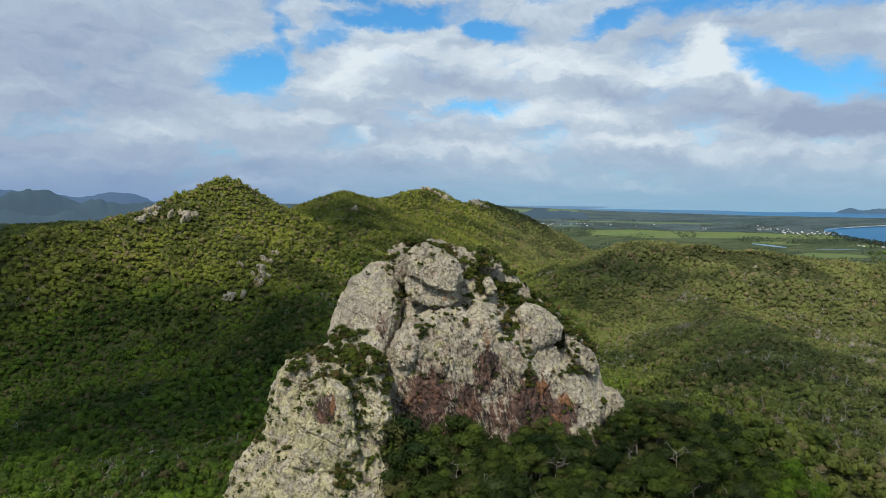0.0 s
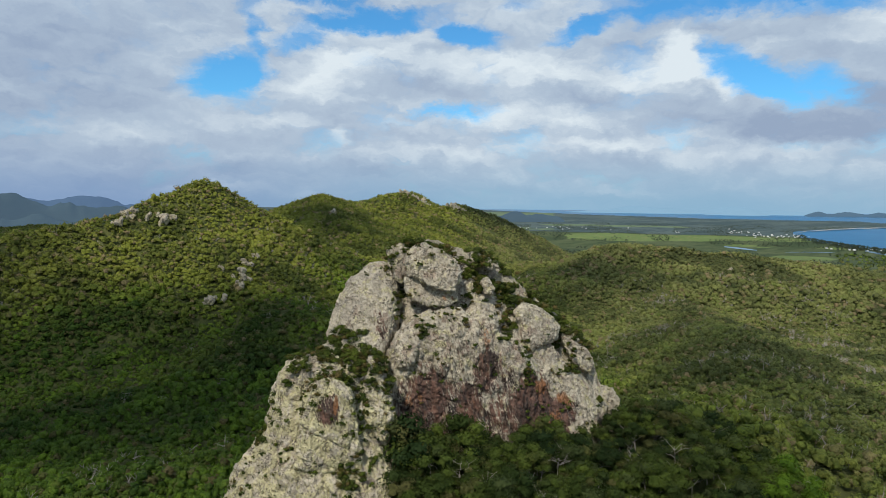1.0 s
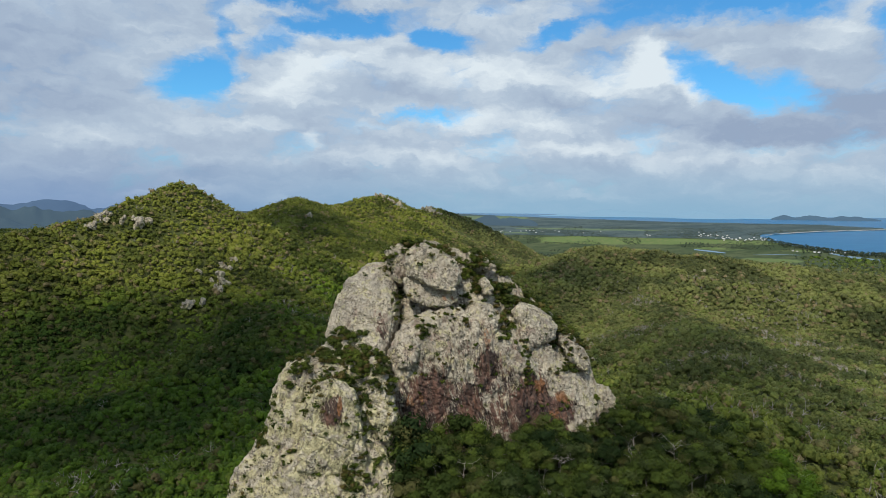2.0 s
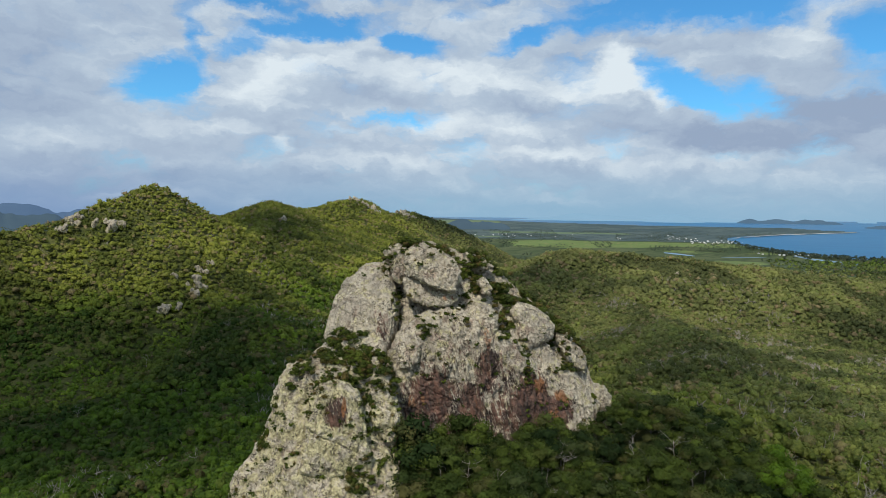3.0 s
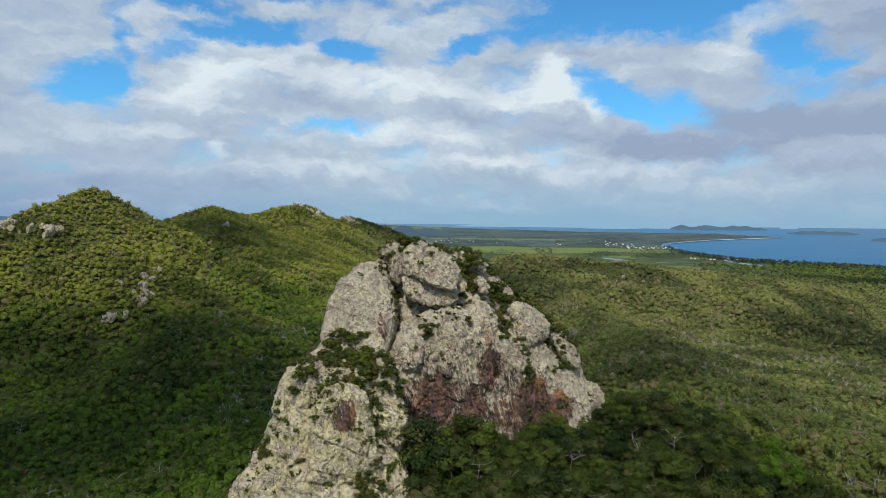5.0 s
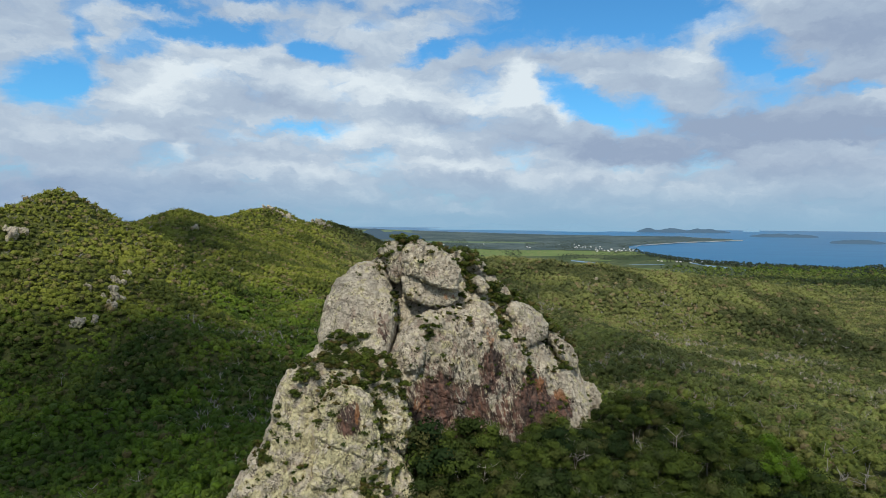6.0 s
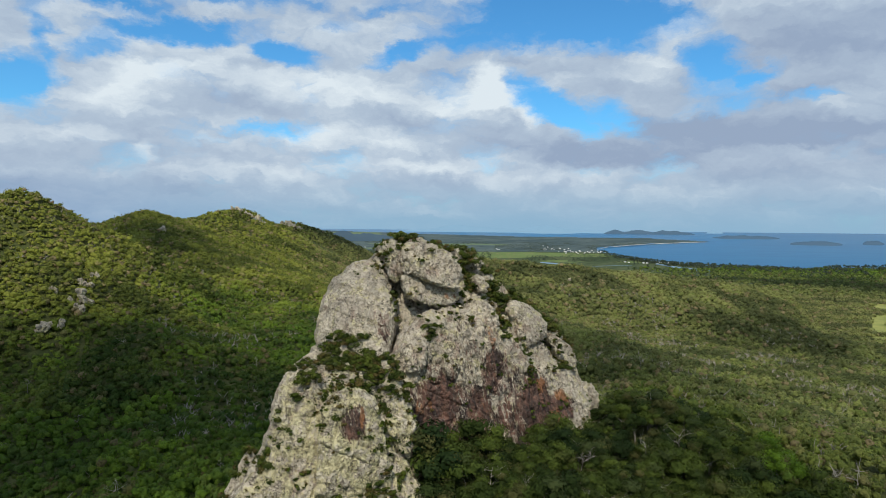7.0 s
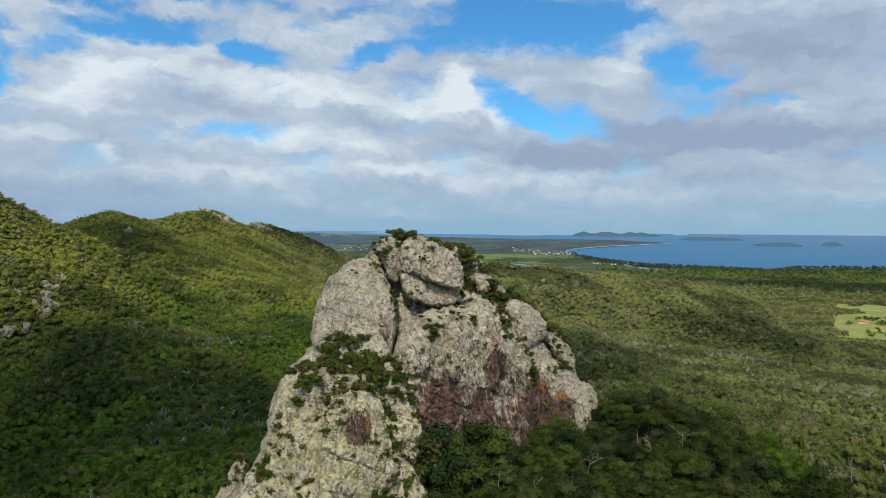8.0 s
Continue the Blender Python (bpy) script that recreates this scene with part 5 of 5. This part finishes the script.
def far_ridge(name, mat, az0, az1, low, high, seed, label, category):
    """A long hill seen from far off: az0 to az1, its foot and its top in degrees over the horizon."""
    far = float(nearer(min(60000.0, 177.0 / math.tan(radians(max(0.12, -low))))))
    steps, rows = max(24, int((az1 - az0) * 5)), 9
    az = np.linspace(az0, az1, steps)
    k = (az - az0) / (az1 - az0)
    line = fbm(np.stack([az * (4.0 / (az1 - az0) if az1 - az0 < 9 else 0.38) + seed, 0 * az, 0 * az], 1), 4, 0.5)
    top = (low + (high - low) * np.clip(np.sin(k * np.pi) ** 0.8 * (0.74 + 0.32 * line), 0.02, 1.3))
    row = np.linspace(0, 1, rows)
    a, r = np.meshgrid(np.radians(az), row)
    dist = far * (1 + 0.06 * (r - 0.3))
    el = low + (top[None] - low) * np.sin(r * np.pi) ** 1.3 + 0.04 * fbm(np.stack([a.ravel() * 60, r.ravel() * 4, 0 * a.ravel() + seed], 1), 3).reshape(a.shape) * np.sin(r * np.pi) * (high - low)
    v = np.stack([MIDDLE[0] + dist * np.sin(a), MIDDLE[1] + dist * np.cos(a), MIDDLE[2] + dist * np.tan(np.radians(el)) - 1.0 - 7.0 * (1 - np.sin(r * np.pi))], -1).reshape(-1, 3)
    i, j = np.meshgrid(np.arange(rows - 1), np.arange(steps - 1), indexing="ij")
    f = np.stack([i * steps + j, i * steps + j + 1, (i + 1) * steps + j + 1, (i + 1) * steps + j], -1).reshape(-1, 4)
    return tagged(new(name, mesh_from(name, v, f, (mat,))), label, category, kind="structure")


HILL_LABEL, ISLE_LABEL = "blue wooded hills far off in the haze", "low dark island in the bay"
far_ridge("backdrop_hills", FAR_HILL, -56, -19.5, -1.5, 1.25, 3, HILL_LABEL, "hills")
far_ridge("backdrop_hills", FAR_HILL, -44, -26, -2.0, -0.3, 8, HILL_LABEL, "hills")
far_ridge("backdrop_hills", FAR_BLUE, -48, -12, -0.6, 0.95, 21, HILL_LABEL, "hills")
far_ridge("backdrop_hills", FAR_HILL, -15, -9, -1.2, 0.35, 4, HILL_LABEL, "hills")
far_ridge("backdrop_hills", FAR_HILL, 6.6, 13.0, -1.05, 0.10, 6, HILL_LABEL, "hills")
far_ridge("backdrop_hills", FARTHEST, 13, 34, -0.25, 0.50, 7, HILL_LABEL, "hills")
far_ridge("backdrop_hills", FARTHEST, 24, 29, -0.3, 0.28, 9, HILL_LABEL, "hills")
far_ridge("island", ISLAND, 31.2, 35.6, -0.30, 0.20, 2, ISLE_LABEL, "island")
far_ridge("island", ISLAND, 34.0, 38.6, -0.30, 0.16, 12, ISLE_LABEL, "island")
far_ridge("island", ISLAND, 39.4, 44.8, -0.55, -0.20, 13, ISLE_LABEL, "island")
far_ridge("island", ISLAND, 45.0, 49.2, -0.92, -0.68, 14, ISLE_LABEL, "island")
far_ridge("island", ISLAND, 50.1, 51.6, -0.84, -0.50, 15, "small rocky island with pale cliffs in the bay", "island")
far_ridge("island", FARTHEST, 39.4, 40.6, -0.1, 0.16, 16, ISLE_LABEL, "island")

WHITE_WALL = plain_material("white_wall", (0.72, 0.71, 0.68), (0.80, 0.79, 0.76), 0.1, 0.8)
GREY_ROOF = plain_material("pale_metal_roof", (0.50, 0.52, 0.54), (0.66, 0.67, 0.68), 0.1, 0.5)
RED_ROOF = plain_material("orange_roof", (0.58, 0.20, 0.08), (0.66, 0.27, 0.11), 0.1, 0.9)


def make_house(roof_mat, label):
    """A house 14 m long with a gabled roof that hangs over its walls."""
    house = tagged(new("house"), label, "house", "houses of the coastal town")
    x, y, h = 7.0, 4.5, 3.6
    v = [(sx * x, sy * y, z) for z in (-1, h) for sx, sy in ((-1, -1), (1, -1), (1, 1), (-1, 1))]
    f = [(0, 1, 5, 4), (1, 2, 6, 5), (2, 3, 7, 6), (3, 0, 4, 7)]
    part("wall", mesh_from("wall", v, f, (WHITE_WALL,), None, False), house)
    x, y, e = 7.6, 5.2, 3.5
    v = [(-x, -y, e), (x, -y, e), (x, 0, e + 2.6), (-x, 0, e + 2.6), (-x, y, e), (x, y, e), (-x, -y, e - 0.3), (x, -y, e - 0.3), (-x, y, e - 0.3), (x, y, e - 0.3)]
    f = [(0, 1, 2, 3), (3, 2, 5, 4), (6, 7, 1, 0), (4, 5, 9, 8), (6, 8, 9, 7), (0, 3, 4, 8), (1, 7, 9, 5)]
    part("roof", mesh_from("roof", v, f, (roof_mat,), None, False), house)
    return house


def build_town():
    rng = np.random.default_rng(41)
    kinds = [make_house(GREY_ROOF, "white house with a pale metal roof in the town"), make_house(WHITE_WALL, "white house with a light roof in the town")]
    # districts: azimuth and degrees under the horizon, their spread, how many
    towns = ((27.2, 1.80, 0.7, 0.07, 12), (28.2, 2.02, 0.5, 0.06, 8), (29.8, 2.02, 1.0, 0.09, 20), (30.9, 1.98, 0.4, 0.05, 8), (36.0, 2.86, 1.3, 0.04, 16),
             (8.8, 1.74, 1.2, 0.10, 16), (12.4, 1.70, 1.0, 0.06, 6), (15.0, 1.66, 1.5, 0.06, 6), (22.0, 1.86, 0.3, 0.03, 4), (26.6, 1.60, 0.8, 0.05, 6))
    first = 0
    for az, down, wide, deep, many in towns:
        for _ in range(many):
            a, d = rng.normal(az, wide), rng.normal(down, deep)
            far = 177.0 / math.tan(radians(max(d, 1.2)))
            x, y = along(a, far)
            at = squeeze(np.array([[x, y, 9.0]]))[0]
            s = math.hypot(at[0] + 20, at[1] - 10) / far * rng.uniform(0.45, 0.85)
            m = pose(*at, 0, 0, rng.uniform(0, 180)) @ Matrix.Scale(s, 4)
            if first < 2:
                kinds[first].matrix_basis = m
                first += 1
            else:
                copy_thing(kinds[int(rng.integers(2))], Matrix()).matrix_basis = m


build_town()


# ---- the shore: trees along the beach, a creek, the farm clearing ----
def shore_trees():
    rng = np.random.default_rng(51)
    az = rng.uniform(31, 62, 1500)
    near = np.interp(az, (30.6, 32.1, 34.3, 36.5, 40.8, 46.2, 48.2, 54.2, 62, 90), (1.66, 2.15, 2.48, 2.74, 2.90, 3.00, 2.72, 2.45, 2.35, 2.3))
    down = near + np.abs(rng.normal(size=1500)) * np.where(az > 46, 0.35, 0.16) + 0.03
    far = 177 / np.tan(np.radians(down))
    p = np.stack([MIDDLE[0] + far * np.sin(np.radians(az)), MIDDLE[1] + far * np.cos(np.radians(az)), 0 * az + 5], 1)
    q = squeeze(p)
    s = np.hypot(q[:, 0] + 20, q[:, 1] - 10) / far
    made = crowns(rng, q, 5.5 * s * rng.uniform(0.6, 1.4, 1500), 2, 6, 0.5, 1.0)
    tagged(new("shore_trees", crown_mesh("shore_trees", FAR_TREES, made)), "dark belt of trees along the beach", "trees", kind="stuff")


shore_trees()


def plain_trees():
    """Clumps and belts of trees over the plain."""
    rng = np.random.default_rng(52)
    az, far = rng.uniform(3, 62, 20000), rng.uniform(2400, 9000, 20000)
    keep = fbm(np.stack([az / 1.6, dip(far) * 4, 0 * az + 3], 1), 3) > 0.06
    # a closed wood between the hills and the shore
    wide = np.sqrt(rng.uniform(1950**2, 3500**2, 11000))
    az, far = np.concatenate([az[keep], 33 + 30 * np.sqrt(rng.random(11000))]), np.concatenate([far[keep], wide])
    size = np.where(np.arange(len(az)) < keep.sum(), 3.6, 6.0)
    closed = size > 5
    down = dip(far)
    keep = ~is_sea(az, down) & ~is_sea(az, down - 0.05) & ~((az < 40.5) & (np.abs(down - 3.0) < 0.22))
    az, far, size, closed = az[keep], far[keep], size[keep], closed[keep]
    p = np.stack([MIDDLE[0] + far * np.sin(np.radians(az)), MIDDLE[1] + far * np.cos(np.radians(az)), 0 * az], 1)
    p[:, 2] = np.minimum(land(p[:, 0], p[:, 1]), 14)
    q = squeeze(p)
    s = np.hypot(q[:, 0] + 20, q[:, 1] - 10) / far
    size = size * s * rng.uniform(0.7, 1.5, len(az))
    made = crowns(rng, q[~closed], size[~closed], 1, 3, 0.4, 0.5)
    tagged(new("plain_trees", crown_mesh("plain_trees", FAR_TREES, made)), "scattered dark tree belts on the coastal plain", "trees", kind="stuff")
    made = crowns(rng, q[closed], size[closed], 1, 6, 0.42, 0.5)
    dry = np.clip(0.75 - (far[closed] - 2300) / 1300, 0.1, 0.75)
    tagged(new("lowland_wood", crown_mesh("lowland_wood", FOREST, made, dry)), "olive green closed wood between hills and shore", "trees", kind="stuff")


plain_trees()


def creek(name, points, wide, label, mat=CREEK, category="creek"):
    """A ribbon of still water or sand, by azimuth and degrees under the horizon."""
    pts = np.array(points, float)
    k = np.linspace(0, len(pts) - 1, 40)
    az, down = np.interp(k, np.arange(len(pts)), pts[:, 0]), np.interp(k, np.arange(len(pts)), pts[:, 1])
    half = wide * (0.5 + 0.5 * np.sin(np.linspace(0.1, 3.0, 40)))
    v = []
    for side in (-1, 1):
        far = 167.0 / np.tan(np.radians(down + side * half))
        q = np.stack([MIDDLE[0] + far * np.sin(np.radians(az)), MIDDLE[1] + far * np.cos(np.radians(az)), 0 * az], 1)
        q[:, 2] = np.minimum(land(q[:, 0], q[:, 1]), 14) + 1.5
        v.append(squeeze(q))
    i = np.arange(39)
    tagged(new(name, mesh_from(name, np.vstack(v), np.stack([i, i + 1, i + 41, i + 40], 1), (mat,))), label, category, kind="structure")


creek("creek", ((35.4, 2.72), (36.8, 2.95), (38.6, 3.1), (40.2, 3.15)), 0.075, "pale blue tidal creek on the plain")
creek("beach", ((30.75, 1.60), (31.4, 1.42), (32.6, 1.30), (34.9, 1.105), (37.2, 0.975), (39.4, 0.865)), 0.02, "narrow pale sand beach along the bay", SAND, "beach")
creek("creek", ((25.8, 2.75), (27.2, 2.85), (28.2, 2.95)), 0.05, "pale blue tidal creek on the plain")
creek("creek", ((30.2, 3.05), (31.6, 2.98), (33.5, 2.95)), 0.014, "pale blue tidal creek on the plain")


def farm():
    rng = np.random.default_rng(61)
    x, y = along(52.4, 1480)
    z = float(land([x], [y])[0])
    barn = make_house(RED_ROOF, "low farm shed with an orange roof in a green paddock")
    barn["group"] = ""
    del barn["group"]
    barn.name = "farm_shed"
    barn.matrix_basis = pose(x, y, z + 0.5, 0, 0, 30) @ Matrix.Diagonal((1.5, 1.5, 0.8, 1))
    base, size = [], []
    for az, far, many, wide in ((52.9, 1540, 10, 12), (54.6, 1500, 16, 16), (53.8, 1470, 8, 10), (54.0, 1330, 16, 22)):
        cx, cy = along(az, far)
        for _ in range(many):
            px, py = cx + rng.normal() * wide, cy + rng.normal() * wide * 0.6
            base.append((px, py, float(land([px], [py])[0]) - 0.5))
            size.append(rng.uniform(3.5, 6.0))
    made = crowns(rng, np.array(base), np.array(size), 3, 14, 0.2, 0.9)
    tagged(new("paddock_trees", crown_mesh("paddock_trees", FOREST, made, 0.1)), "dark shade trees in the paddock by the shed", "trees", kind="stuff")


farm()


# ---- clouds overhead, out of view, added to cast shade on the land ----
CLOUD = plain_material("white_cloud", (0.80, 0.80, 0.80), (0.86, 0.86, 0.86), 0.01, 1.0)
# where the shade lies: x, y, half length, half width, turn
SHADE = ((-115, 296, 165, 86, 12), (-172, 405, 105, 52, 8), (-335, 440, 85, 75, 0), (-165, 960, 150, 75, -62), (-75, 450, 70, 30, 40), (190, 700, 75, 60, 0), (195, 430, 130, 34, 72), (140, 270, 70, 34, 60), (505, 545, 110, 32, -12), (760, 800, 240, 60, -30), (185, 1490, 110, 70, -15), (1750, 1650, 480, 230, -42), (95, 150, 45, 28, 25), (-1050, 1700, 480, 260, 6))


def make_cloud(seed, x, y, long, wide, turn):
    rng = np.random.default_rng(seed)
    n = 26
    mids = rng.normal(size=(n, 3)) * (0.42, 0.42, 0.10) + (0, 0, 0.1)
    vs, fs, k = [], [], 0
    u, w = np.meshgrid(np.linspace(0, 2 * np.pi, 22, endpoint=False), np.linspace(0.05, np.pi - 0.05, 12))
    way = np.stack([np.cos(u) * np.sin(w), np.sin(u) * np.sin(w), np.cos(w)], -1).reshape(-1, 3)
    i, j = np.meshgrid(np.arange(11), np.arange(22), indexing="ij")
    quad = np.stack([i * 22 + j, (i + 1) * 22 + j, (i + 1) * 22 + (j + 1) % 22, i * 22 + (j + 1) % 22], -1).reshape(-1, 4)
    for m in mids:
        v = m + way * rng.uniform(0.16, 0.42) * (1 + 0.25 * fbm(way * 2.2 + rng.uniform(0, 40, 3), 3))[:, None] * (1, 1, 0.5)
        v[:, 2] = np.maximum(v[:, 2], 0.0)
        vs.append(v * (long, wide, 0.8 * wide))
        fs.append(quad + k)
        k += len(v)
    ob = tagged(new("shade_cloud", mesh_from("shade_cloud", np.vstack(vs), np.vstack(fs), (CLOUD,))), "white flat-based cumulus cloud out of view, added to shade the land", "cloud", kind="structure")
    ground = float(land([x], [y])[0])
    ob.matrix_basis = pose(*(Vector((x, y, ground)) + SUN_WAY * (1300 / SUN_WAY.z)), 0, 0, turn)


for i, shade in enumerate(SHADE):
    make_cloud(700 + i, *shade)
